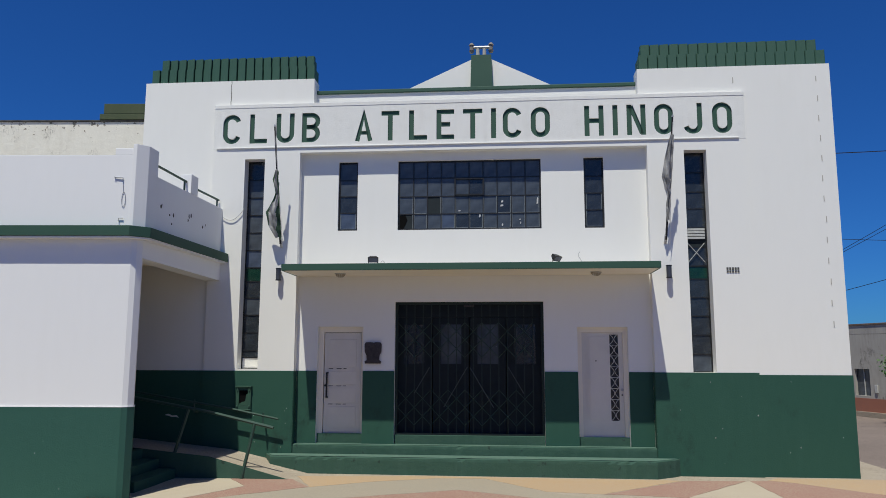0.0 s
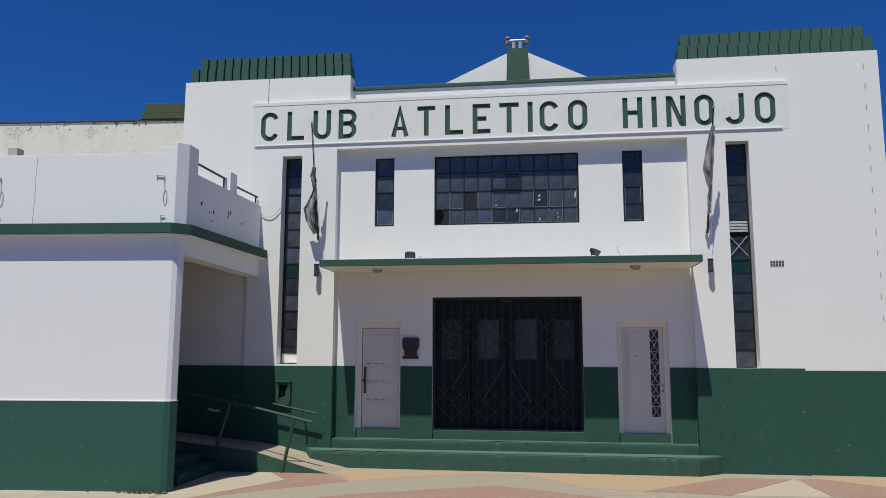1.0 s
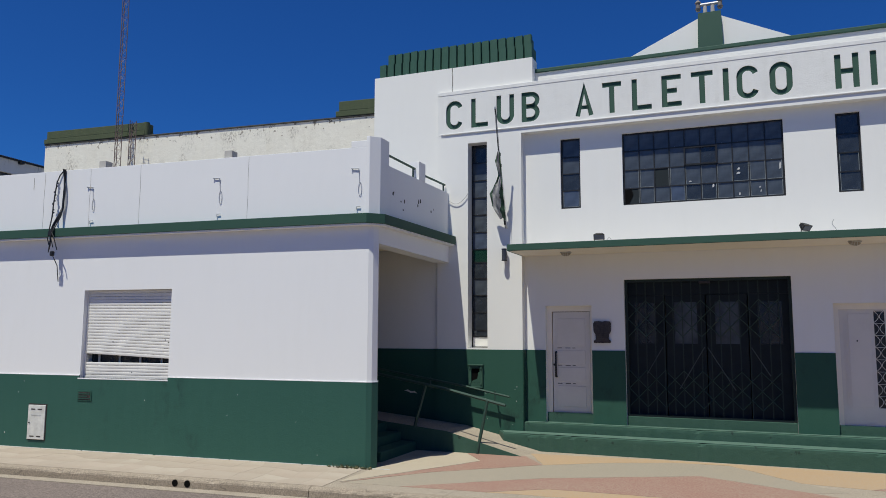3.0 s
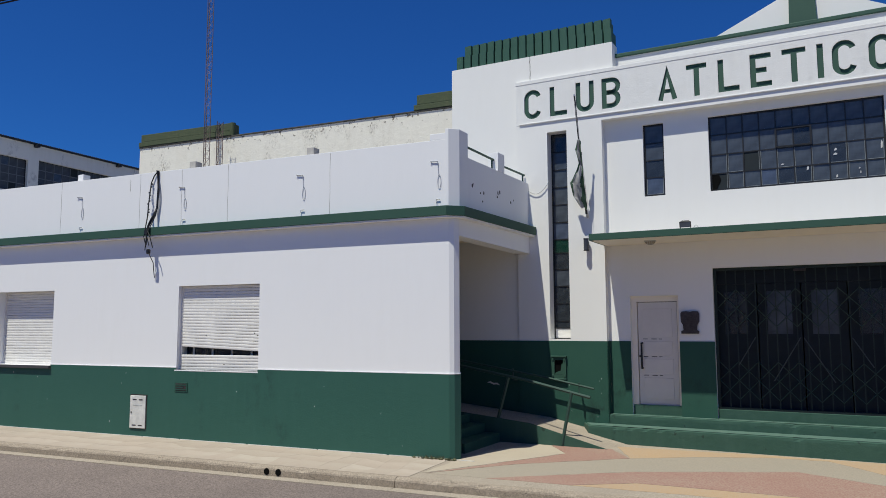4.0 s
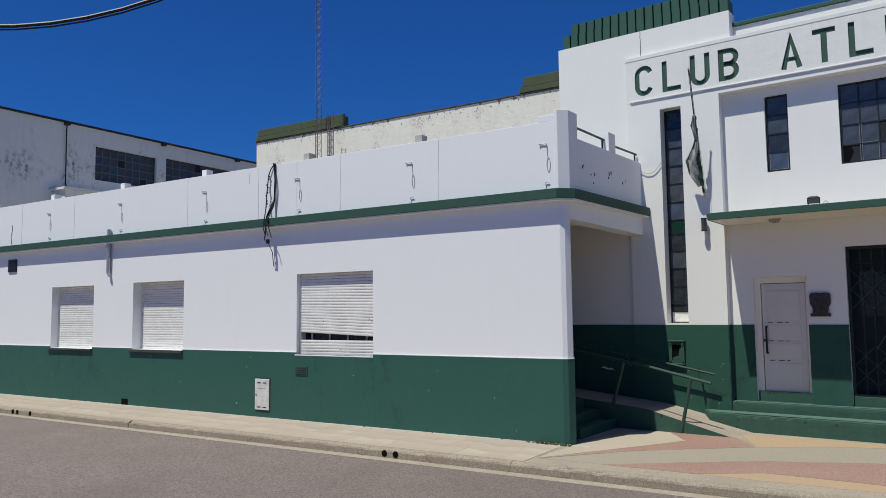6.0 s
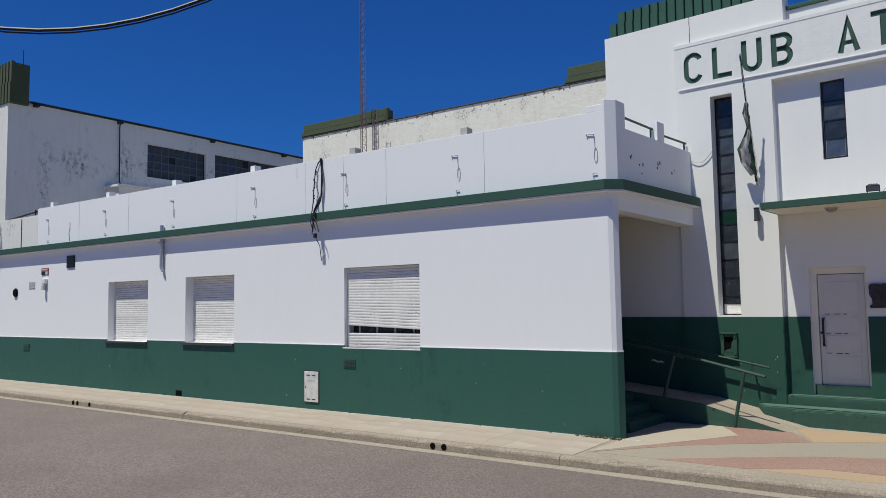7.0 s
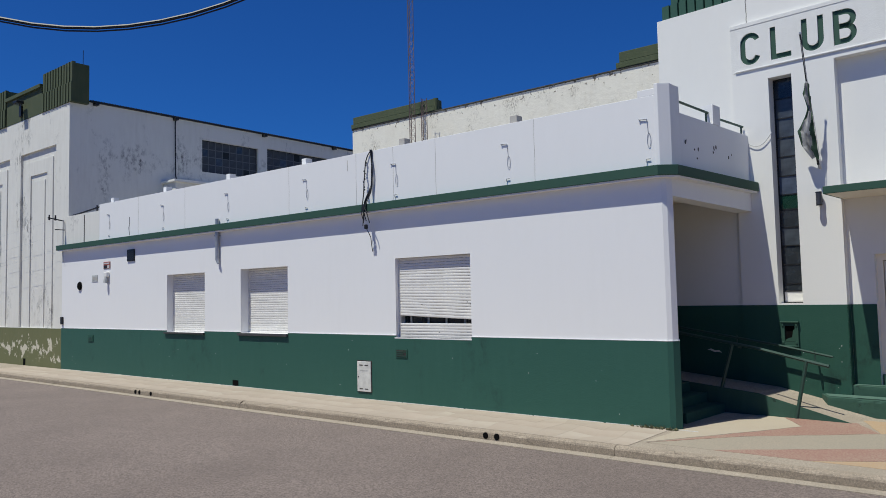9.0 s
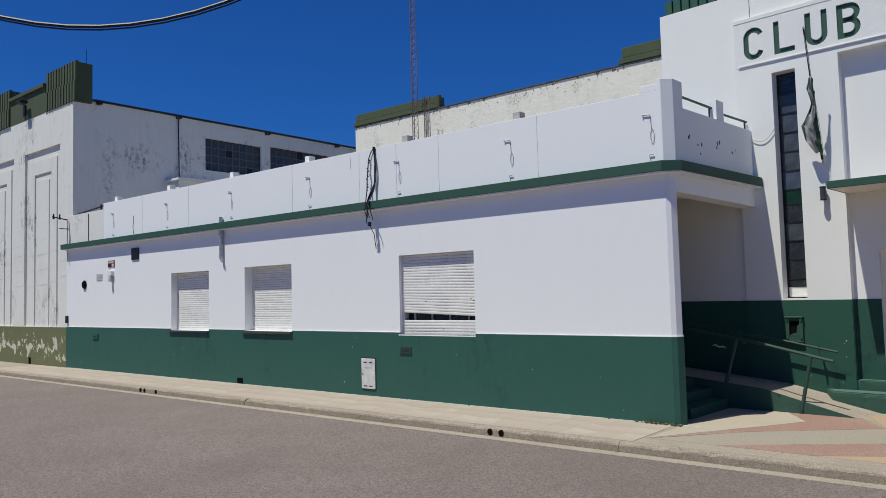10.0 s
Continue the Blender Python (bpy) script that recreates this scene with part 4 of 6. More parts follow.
def flag(x, mats, label, pole_mat, tip, spans):
    """A slanted wall pole; the cloth is tied round it and hangs loose in folds.
    spans: (height, width to the street side, forward bulge) down the cloth."""
    f = thing("flag", MAIN, label, "flag")
    p0, p1 = Vector((x, -0.10, 4.35)), Vector((x + tip, -0.62, 6.62))
    pole = part("pole", rod(p0, p1, 0.022, 0.016, 8), pole_mat, f)
    part("holder", rod((x, -0.002, 4.30), p0 + Vector((0, -0.02, 0.10)), 0.028, n=8), STEEL, pole)
    part("tip", rod(p1, p1 + Vector((0, -0.01, 0.04)), 0.024, 0.012, 8), STEEL, pole)
    bm = bmesh.new()
    nz, nx = 40, 20
    grid = []
    for j in range(nz + 1):
        v = j / nz * (len(spans) - 1)
        k = min(int(v), len(spans) - 2)
        e = (v - k) ** 2 * (3 - 2 * (v - k))
        z, wide, fwd = (spans[k][q] + (spans[k + 1][q] - spans[k][q]) * e for q in range(3))
        c = p0.lerp(p1, max(0.0, min(1.0, (z - p0.z) / (p1.z - p0.z))))
        row = []
        for i in range(nx + 1):
            u = i / nx
            fold = math.sin(u * 13 + j * 0.16 + x) * (0.012 + 0.09 * wide) + 0.012 * math.sin(j * 0.9 + u * 5)
            row.append(bm.verts.new((c.x + 0.035 - u * (wide + 0.05), c.y - 0.045 - fwd * math.sin(math.pi * min(1, u * 1.1)) + fold, z + wide * 0.55 * u * u - 0.02 * math.sin(9 * u + j * 0.2))))
        grid.append(row)
    for j in range(nz):
        for i in range(nx):
            face = bm.faces.new((grid[j][i], grid[j][i + 1], grid[j + 1][i + 1], grid[j + 1][i]))
            face.material_index = 1 if 0.24 < (i + 0.5) / nx + 0.04 * math.sin(j * 0.5) < 0.80 else 0
    bmesh.ops.solidify(bm, geom=bm.faces, thickness=0.004)
    cloth = part("cloth", bm, mats[0], f, "", True)
    cloth.data.materials.append(mats[1])
    for z in (spans[0][0] - 0.05, spans[1][0] - 0.03):
        c = p0.lerp(p1, (z - p0.z) / (p1.z - p0.z))
        part("knot", rod(c + Vector((0, 0, -0.03)), c + Vector((0.01, -0.01, 0.03)), 0.036, 0.03, 8), mats[0], cloth, "knotted cord")
    part("halyard", tube([p1 - Vector((0, 0, 0.1)), p0.lerp(p1, 0.5) + Vector((0.03, -0.03, 0)), p0 + Vector((0.06, -0.02, -0.10))], 0.005, 5), CLOTH_W, pole)


flag(1.68, (CLOTH_G, CLOTH_W), "green and white flag hanging limp from a slanted dark pole", BLACK, -0.03,
     [(5.78, 0.01, 0.0), (5.55, 0.07, 0.02), (5.30, 0.02, 0.0), (5.10, 0.11, 0.05), (4.86, 0.25, 0.09), (4.62, 0.23, 0.09), (4.45, 0.10, 0.04)])
flag(9.24, (CLOTH_W, CLOTH_W), "pale flag wrapped round a slanted pole on the pilaster", BLACK, 0.10,
     [(6.30, 0.01, 0.0), (6.05, 0.06, 0.02), (5.75, 0.10, 0.03), (5.45, 0.13, 0.04), (5.28, 0.07, 0.02), (5.15, 0.01, 0.0), (4.95, 0.03, 0.0), (4.70, 0.0, 0.0)])

num = thing("number_plate", MAIN, "small relief number plate on the white wall", "plate")
for k in range(5):
    part("bar", box(10.363 + k * 0.050, 10.400 + k * 0.050, -0.012, -0.0005, 3.775, 3.822, 0.003), DIGIT, num)
    part("bar", box(10.363 + k * 0.050, 10.400 + k * 0.050, -0.012, -0.0005, 3.722, 3.762, 0.003), DIGIT, num)

niche = thing("letter_box", MAIN, "dark green framed box niche in the lower wall", "letter box")
fr = bmesh.new()
for a in ((0.875, 0.935, 1.10, 1.53), (1.115, 1.175, 1.10, 1.53), (0.935, 1.115, 1.10, 1.17), (0.935, 1.115, 1.46, 1.53)):
    add_box(fr, a[0], a[1], -0.06, -0.0125, a[2], a[3])
nfr = part("frame", fr, TRIMG, niche)
part("hood", box(0.862, 1.188, -0.085, -0.0125, 1.515, 1.545, 0.006), TRIMG, nfr)
part("sill", box(0.868, 1.182, -0.080, -0.0125, 1.075, 1.10, 0.006), TRIMG, nfr)
for x in (0.888, 1.128):
    for z in (1.13, 1.45):
        part("clasp", box(x, x + 0.034, -0.075, -0.0605, z, z + 0.045, 0.004), TRIMG, nfr)
# Solid black sheet paints the shade inside the slot.
part("opening", box(0.935, 1.115, -0.02, -0.0126, 1.17, 1.46), hole, niche, "black sheet drawn as the shade in the open slot")
part("lower_plate", plate([(0.94, 1.175), (1.11, 1.175), (1.11, 1.40), (1.08, 1.38), (1.06, 1.25), (0.99, 1.23), (0.94, 1.20)], -0.045, -0.038), TRIMG, niche, "broken rest of the box front")

rebars = thing("wall_crack_marks", MAIN, "row of short rust streaks along the tower edge", "streaks", kind="stuff")
bm = bmesh.new()
rnd = random.Random(3)
for k in range(13):
    z = 7.55 - k * 0.40
    u = 12.27 + rnd.uniform(-0.012, 0.012)
    add_box(bm, u, u + 0.014, 0.052, 0.0605, z - 0.06, z + 0.05)
add_box(bm, 10.68, 10.694, 0.052, 0.0605, 7.5, 7.62)
part("streak", bm, STONE, rebars)
crack = thing("wall_crack", MAIN, "thin dark crack down the tower", "crack", kind="stuff")
pts = [(0.47 + rnd.uniform(-0.006, 0.006), 0.058, 7.27 + k * 0.058) for k in range(11)]
part("line", tube(pts, 0.006, 4), BRONZE, crack)

# chipped paint on the lower walls
def flecks(name, m, x0, x1, z0, z1, y, count, seed, mat, label, size=0.009):
    t = thing(name, m, label, "paint chips", kind="stuff")
    r = random.Random(seed)
    bm = bmesh.new()
    for k in range(count):
        x, z = r.uniform(x0, x1), z0 + (z1 - z0) * r.random() ** 0.8
        w, h = r.uniform(0.4, 1.1) * size, r.uniform(0.6, 2.2) * size
        rim = [(x + w * math.cos(a) * r.uniform(0.6, 1), z + h * math.sin(a) * r.uniform(0.6, 1)) for a in (0.3, 1.3, 2.4, 3.5, 4.6, 5.6)]
        front = [bm.verts.new((p, y - 0.002, q)) for p, q in rim]
        back = [bm.verts.new((p, y + 0.0015, q)) for p, q in rim]
        bm.faces.new(front)
        for i in range(6):
            bm.faces.new((front[i], back[i], back[(i + 1) % 6], front[(i + 1) % 6]))
    part("chip", bm, mat, t)


flecks("paint_chips", MAIN, 9.3, 12.4, 0.1, 1.7, 0.044, 6, 41, CLOTH_W, "few small pale chips in the green tower wall")
flecks("paint_chips", MAIN, 9.0, 10.8, 0.1, 1.7, -0.014, 7, 42, CLOTH_W, "few small pale chips in the green front wall")
flecks("paint_chips", MAIN, 1.2, 1.95, 0.3, 1.2, -0.014, 6, 43, CLOTH_W, "few small pale chips in the green wall by the ramp")
flecks("paint_chips", ONE, -21.0, -0.1, 0.0, 1.25, -0.016, 24, 44, CLOTH_W, "scattered pale chips in the green street wall")
foot = thing("paint_edge", ONE, "pale crumbled line where wall and pavement meet", "paint edge", kind="stuff")
bm = bmesh.new()
r = random.Random(51)
x = -21.5
while x < -0.6:
    w = r.uniform(0.4, 1.6)
    add_box(bm, x, x + w, -0.028 - r.uniform(0, 0.006), -0.0145, ZP - 0.01, ZP + 0.012 + r.uniform(0, 0.002))
    x += w + r.uniform(0.0, 0.06)
part("crumbs", bm, METER, foot)

# ---- low building ----
WL = [(-5.92, -3.93, 1.30, 2.96), (-11.36, -9.47, 1.32, 2.95), (-14.88, -12.98, 1.30, 2.93)]
XL = -21.6
structure("wall_low_front", holed(XL, 0.0, -0.4, 3.974, WL, 0.0, 0.30), WHITE, label="white painted street wall of the low wing")
structure("dado_low_front", holed(XL, 0.0, -0.4, 1.34, [(a, b, 1.30, d) for a, b, c, d in WL], -0.014, -0.001), TEAL, label="dark green painted lower street wall")
pier = [(0.001, 0.0), (0.07, 0.035), (0.125, 0.13), (0.0, 0.45), (-0.20, 0.45), (-0.20, 0.301), (0.0005, 0.301)]
structure("porch_pier", prism(pier, -0.4, 3.974), WHITE, label="white chamfered corner pier of the porch")
dp = [(0.0015, -0.014), (0.078, 0.023), (0.141, 0.128), (0.012, 0.462), (-0.21, 0.464), (-0.21, 0.451), (0.001, 0.451), (0.126, 0.13), (0.071, 0.034), (0.0015, -0.001)]
structure("dado_pier", prism(dp, -0.4, 1.34), TEAL, label="dark green painted foot of the pier")
dt = thing("dado_lip", ONE, "thin white lip along the top of the green dado", "trim", kind="structure")
part("lip", holed(XL, 0.0, 1.341, 1.352, [(a, b, 1.30, d) for a, b, c, d in WL], -0.016, -0.001), WHITE, dt)
part("lip", prism([(0.0, -0.018), (0.08, 0.02), (0.145, 0.127), (0.02, 0.45), (0.001, 0.449), (0.126, 0.129), (0.071, 0.034), (0.0, -0.001)], 1.341, 1.352), WHITE, dt)
# cornice along the street and round to the tower
cornice = [(XL - 0.1, -0.174), (0.02, -0.174), (0.27, 0.05), (0.58, 3.20), (0.20, 3.22), (-0.05, 0.20), (XL - 0.1, 0.20)]
structure("cornice_low", prism(cornice, 4.003, 4.17, 0.006), TRIMG, label="dark green cornice band of the low wing")
structure("cornice_soffit", prism([(XL, -0.152), (0.0, -0.152), (0.25, 0.06), (0.55, 3.19), (0.16, 3.21), (-0.06, 0.19), (XL, 0.19)], 3.975, 4.002), WHITE, label="white underside of the cornice")
beam = prism([(0.112, 0.125), (0.42, 3.22), (0.10, 3.24), (-0.16, 0.452), (-0.1, 0.31), (0.05, 0.06)], 3.63, 3.974)
for v in beam.verts:
    if v.co.z < 3.8:
        v.co.z += 0.06 * (1 - min(1.0, max(0.0, v.co.y / 3.2)))
structure("beam_porch", beam, WHITE, label="white beam over the porch opening, rising to the pier")
structure("ceiling_porch", prism([(-0.161, 0.452), (0.09, 3.24), (-5.0, 3.55), (-5.0, 0.301), (-0.201, 0.301)], 3.93, 3.97), SOFFIT, label="cream ceiling of the porch")
structure("wall_porch_end", box(-5.2, -5.001, 0.301, 3.6, -0.4, 3.925), WHITE, label="white inner wall of the porch")
structure("roof_low", prism([(XL + 0.01, 0.21), (-0.07, 0.21), (0.15, 3.21), (-1.5, 5.98), (XL + 0.4, 5.98)], 3.998, 4.15), STONE, label="flat roof of the low wing")
structure("wall_low_back", box(XL + 0.4, -1.5, 5.76, 5.97, -0.4, 3.996), OLD, label="plain back wall of the low wing")
# parapet
structure("parapet_low", box(-18.96, -0.062, 0.0, 0.14, 4.171, 5.355, 0.004), WHITE, label="white parapet wall of the low wing")
structure("parapet_low_far", box(XL, -18.965, 0.0, 0.14, 4.171, 5.16, 0.004), OLD, label="old stained end of the parapet")
structure("parapet_corner_post", prism([(-0.06, -0.02), (0.0, -0.02), (0.15, 0.12), (0.17, 0.46), (-0.06, 0.46)], 4.172, 5.535, 0.006), WHITE, label="white chamfered corner post of the parapet")
structure("parapet_shoulder", box(-0.36, -0.062, 0.004, 0.16, 5.356, 5.47, 0.006), WHITE, label="raised white shoulder beside the corner post")
structure("parapet_side", prism([(0.168, 0.461), (0.41, 3.22), (0.27, 3.23), (0.03, 0.461)], 4.171, 5.10, 0.004), WHITE, label="white side parapet of the porch roof")
structure("parapet_side_post", prism([(0.285, 1.72), (0.31, 2.02), (0.10, 2.04), (0.075, 1.74)], 5.101, 5.46, 0.006), WHITE, label="white post on the side parapet")
rail = thing("parapet_rail", ONE, "dark green pipe rails between the parapet posts", "rail")
part("pipe", rod((0.10, 0.44, 5.32), (0.19, 1.76, 5.32), 0.022), RAILG, rail)
part("pipe", rod((0.20, 2.0, 5.28), (0.33, 3.20, 5.28), 0.022), RAILG, rail)
part("stub", rod((0.18, 1.66, 5.07), (0.18, 1.66, 5.32), 0.018), RAILG, rail)
part("stub", rod((0.325, 3.12, 5.07), (0.325, 3.12, 5.28), 0.018), RAILG, rail)
for x in (-2.93, -5.80, -9.00, -12.10, -15.25, -18.4):
    structure("parapet_stub", box(x - 0.08, x + 0.08, 0.142, 0.33, 4.9, 5.53, 0.006), STONE if x > -7 else WHITE, label="stub post behind the parapet")
joints = thing("parapet_joints", ONE, "thin upright joints in the white parapet", "joint", kind="stuff")
bm = bmesh.new()
for x in (-2.39, -4.75, -5.93, -7.06, -9.39, -13.95, -16.5):
    pts = [(x + 0.004 * math.sin(z * 9 + x), -0.001, z) for z in np.linspace(4.19, 5.34, 9)]
    for a, b in zip(pts, pts[1:]):
        add_rod(bm, a, b, 0.0038, n=4)
for a, b in zip(np.linspace(5.25, 5.05, 5), np.linspace(5.20, 5.0, 5)):
    add_rod(bm, (-7.34, -0.001, a), (-7.335, -0.001, b), 0.006, n=4)
part("joint_line", bm, STONE, joints)


def hook(x):
    h = thing("cable_hook", ONE, "thin bent steel hook with a wire loop on the parapet", "hook", "hooks along the parapet")
    part("bracket", tube([(x - 0.13, -0.016, 4.98), (x, -0.018, 4.97), (x, -0.018, 4.93)], 0.009, 6), STEEL, h)
    part("wall_pin", rod((x - 0.13, 0.002, 4.98), (x - 0.13, -0.03, 4.98), 0.011, n=6), GREYP, h)
    pts = [(x, -0.018, 4.94), (x + 0.015, -0.012, 4.74)]
    pts += [(x + 0.025 + 0.030 * math.sin(a), -0.010, 4.62 + 0.12 * math.cos(a)) for a in np.linspace(0, 2 * math.pi, 13)]
    part("wire_loop", tube(pts, 0.0045, 5), STEEL, h)
    part("lower_clip", tube([(x - 0.03, 0.002, 4.26), (x - 0.03, -0.02, 4.26), (x - 0.03, -0.02, 4.31), (x + 0.04, -0.02, 4.31)], 0.008, 5), GREYP, h)


for x in (-0.20, -2.98, -5.85, -8.74, -11.90, -15.08, -18.28):
    hook(x)

op = thing("roof_pipe", ONE, "dark pipe lying along the end of the parapet", "pipe")
part("pipe", tube([(-21.15, 0.07, 5.16), (-20.2, 0.07, 5.22), (-19.05, 0.08, 5.30)], 0.028, 8), BLACK, op)
part("bracket", box(-19.28, -19.24, 0.05, 0.09, 5.10, 5.36, 0.004), BLACK, op)
part("bracket", box(-20.9, -20.84, 0.03, 0.11, 5.10, 5.20, 0.004), BLACK, op)
# side parapet scars
scar = thing("paint_scars", ONE, "small dark flaked scars on the side parapet", "scars", kind="stuff")
bm = bmesh.new()
rnd = random.Random(11)
for y, z, k in ((0.62, 4.62, 3), (1.0, 4.50, 2), (1.08, 4.47, 1), (1.70, 4.62, 5), (2.25, 4.58, 1), (2.35, 4.58, 1)):
    for q in range(k):
        yy, zz = y + rnd.uniform(-0.06, 0.10), z + rnd.uniform(-0.07, 0.07)
        x = 0.168 + (yy - 0.461) * 0.0877
        bmesh.ops.create_icosphere(bm, subdivisions=1, radius=1, matrix=Matrix.Translation((x, yy, zz)) @ Matrix.Diagonal((0.004, rnd.uniform(0.015, 0.045), rnd.uniform(0.02, 0.055), 1)))
part("scar", bm, plain("dark_bare_plaster", (0.09, 0.085, 0.08), 0.9), scar)


def shutter_window(name, h, y, gap, label):
    x0, x1, z0, z1 = h
    w = thing(name, ONE, label, "window", kind="structure")
    rnd = random.Random(int(-x0 * 10))
    part("back_pane", box(x0, x1, 0.285, 0.291, z0, z1), GLASS, w)
    bm = bmesh.new()
    add_box(bm, x0, x0 + 0.035, y - 0.01, y + 0.05, z0, z1)
    add_box(bm, x1 - 0.035, x1, y - 0.01, y + 0.05, z0, z1)
    part("guide_rail", bm, SHUT, w)
    n = 28
    hh = (z1 - z0) / n
    for i in range(n):
        z = z0 + i * hh
        if gap and gap[0] <= z - z0 < gap[1]:
            continue
        droop = gap[2] * (1 - i / n) if gap and z - z0 >= gap[1] else 0.0
        bm = bmesh.new()
        prof = [(y + 0.009, 0.0), (y + 0.002, hh * 0.14), (y, hh * 0.5), (y + 0.002, hh * 0.86), (y + 0.009, hh - 0.003)]
        rows = []
        for xx, dz in ((x0 + 0.036, droop + rnd.uniform(-0.002, 0.002)), (x1 - 0.036, -droop)):
            rows.append(([bm.verts.new((xx, q, z + r + dz)) for q, r in prof], [bm.verts.new((xx, y + 0.026, z + r + dz)) for q, r in prof]))
        (fa, ba), (fb, bb) = rows
        for k in range(4):
            bm.faces.new((fa[k], fb[k], fb[k + 1], fa[k + 1]))
            bm.faces.new((ba[k], ba[k + 1], bb[k + 1], bb[k]))
        bm.faces.new((fa[4], fb[4], bb[4], ba[4]))
        bm.faces.new((fa[0], ba[0], bb[0], fb[0]))
        part("slat", bm, SHUT, w)
    return w


w1 = shutter_window("window_6", WL[0], 0.10, (0.29, 0.37, 0.052), "white roller shutter, bent and not quite closed")
part("window_sill", box(-5.96, -3.92, -0.018, 0.10, 1.275, 1.30, 0.006), WHITE, w1)
for k in range(4):
    part("inner_bar", box(-5.75 + k * 0.48, -5.71 + k * 0.48, 0.26, 0.28, WL[0][2], WL[0][3]), SHUT, w1, "white window bar behind the shutter")
dent = bmesh.new()
for x, z in ((-4.10, 2.02), (-4.03, 1.98), (-5.28, 1.98), (-4.82, 1.42)):
    bmesh.ops.create_icosphere(dent, subdivisions=1, radius=1, matrix=Matrix.Translation((x, 0.10, z)) @ Matrix.Diagonal((0.016, 0.004, 0.010, 1)))
part("dent", dent, hole, w1, "small dark broken spots in the slats")
for a, b, y in ((WL[1], "window_7", 0.245), (WL[2], "window_8", 0.20)):
    w = shutter_window(b, a, y, None, "closed white roller shutter in a deep reveal")
    part("window_sill", box(a[0] - 0.07, a[1] + 0.02, -0.075, y - 0.011, 1.255, a[2] - 0.001, 0.006), plain("dark_stone_sill", (0.05, 0.05, 0.05), 0.6), w, "dark projecting stone sill")


def flat_box(name, x0, x1, z0, z1, mat, label, category, slots=0, y=-0.04):
    b = thing(name, ONE, label, category)
    part("frame", box(x0, x1, y, -0.0145, z0, z1, 0.006), mat, b)
    lid = part("lid", box(x0 + 0.035, x1 - 0.035, y - 0.012, y + 0.001, z0 + 0.035, z1 - 0.035, 0.004), mat, b)
    for k in range(slots):
        q = z1 - 0.10 - k * 0.035
        part("slot", box(x0 + 0.08, x1 - 0.08, y - 0.016, y - 0.011, q, q + 0.014), BLACK, lid)
    return b


gm = thing("gas_meter_box", ONE, "pale grey metal meter door on a dark plate drawn as its gap", "meter box")
# Dark plate behind the lid paints the shade in the gap round it.
part("recess", plate([(-7.09, 0.10), (-6.65, 0.10), (-6.640, 0.12), (-6.645, 0.45), (-6.638, 0.785), (-7.09, 0.79), (-7.095, 0.45)], -0.0185, -0.0142), BRONZE, gm, "dark plate drawn as the shaded gap round the door")
lid = part("lid", box(-7.075, -6.66, -0.040, -0.0186, 0.115, 0.765, 0.008), METER, gm)
for z in (0.675, 0.165):
    for x in (-7.0, -6.84):
        part("slot", box(x, x + 0.10, -0.044, -0.039, z, z + 0.020), BRONZE, lid)
part("lock", rod((-7.03, -0.04, 0.43), (-7.03, -0.052, 0.43), 0.014, n=8), BLACK, lid)
part("plate", box(-6.99, -6.75, -0.043, -0.039, 0.56, 0.585, 0.002), GREYP, lid)
vg = thing("wall_vent", ONE, "broken vent grille over a dark plate in the lower wall", "vent")
vfr = part("frame", box(-5.93, -5.60, -0.026, -0.0145, 0.87, 1.06, 0.004), GREEN, vg)
# Dark plate paints the shade behind the broken grille.
part("opening", box(-5.90, -5.63, -0.030, -0.0255, 0.895, 1.035), BRONZE, vfr)
for k in range(3):
    part("slat", box(-5.90, -5.63 - 0.07 * (k == 1), -0.036, -0.0305, 0.91 + k * 0.042, 0.928 + k * 0.042), GREEN, vfr)
flat_box("wall_vent", -19.62, -19.25, 0.92, 1.14, GREEN, "green painted vent plate in the lower wall", "vent", 2, -0.03)
dr = thing("drain_hole", ONE, "small black plate drawn as a drain opening at the wall foot", "drain")
# Drain shade is painted: solid black plates, no real openings.
part("opening", box(-11.70, -11.45, -0.02, -0.0145, -0.04, 0.11, 0.003), hole, dr)
part("opening", box(-24.75, -24.55, 0.004, 0.0115, -0.04, 0.20, 0.003), hole, thing("drain_hole", ONE, "small black plate drawn as a drain opening at the annex foot", "drain"))
sv = thing("air_vent", ONE, "black square air vent under the cornice", "vent")
vf = part("frame", box(-17.12, -16.68, -0.03, -0.0005, 3.42, 3.78, 0.006), BLACK, sv)
for k in range(5):
    part("slat", box(-17.08, -16.72, -0.042, -0.029, 3.45 + k * 0.065, 3.475 + k * 0.065), BLACK, vf)
rv = thing("flue_pipe", ONE, "round flue pipe in the wall, its shaded bore drawn black", "flue")
# Capped stub; the dark of the bore is only its black colour.
part("pipe", rod((-20.25, 0.0, 2.75), (-20.25, -0.05, 2.75), 0.12, n=16), hole, rv)
part("rim", rod((-20.25, -0.002, 2.75), (-20.25, -0.02, 2.75), 0.145, n=16), BLACK, rv)
hs = thing("alarm_plate", ONE, "small red and white alarm notice on the wall", "notice")
part("plate", box(-18.62, -18.20, -0.02, -0.0005, 3.26, 3.47, 0.003), SIGNR, hs)
nb = bpy.data.objects["alarm_plate"].children[0]
part("bar", box(-18.58, -18.24, -0.023, -0.0195, 3.40, 3.44), CLOTH_W, nb)
part("bar", box(-18.60, -18.38, -0.023, -0.0195, 3.27, 3.36), BLACK, nb)
part("bar", box(-18.36, -18.23, -0.023, -0.0195, 3.27, 3.36), CLOTH_W, nb)
al = thing("wall_siren", ONE, "small white siren box below the notice", "siren")
part("body", box(-18.45, -18.25, -0.10, -0.0005, 2.98, 3.14, 0.02), SHUT, al)
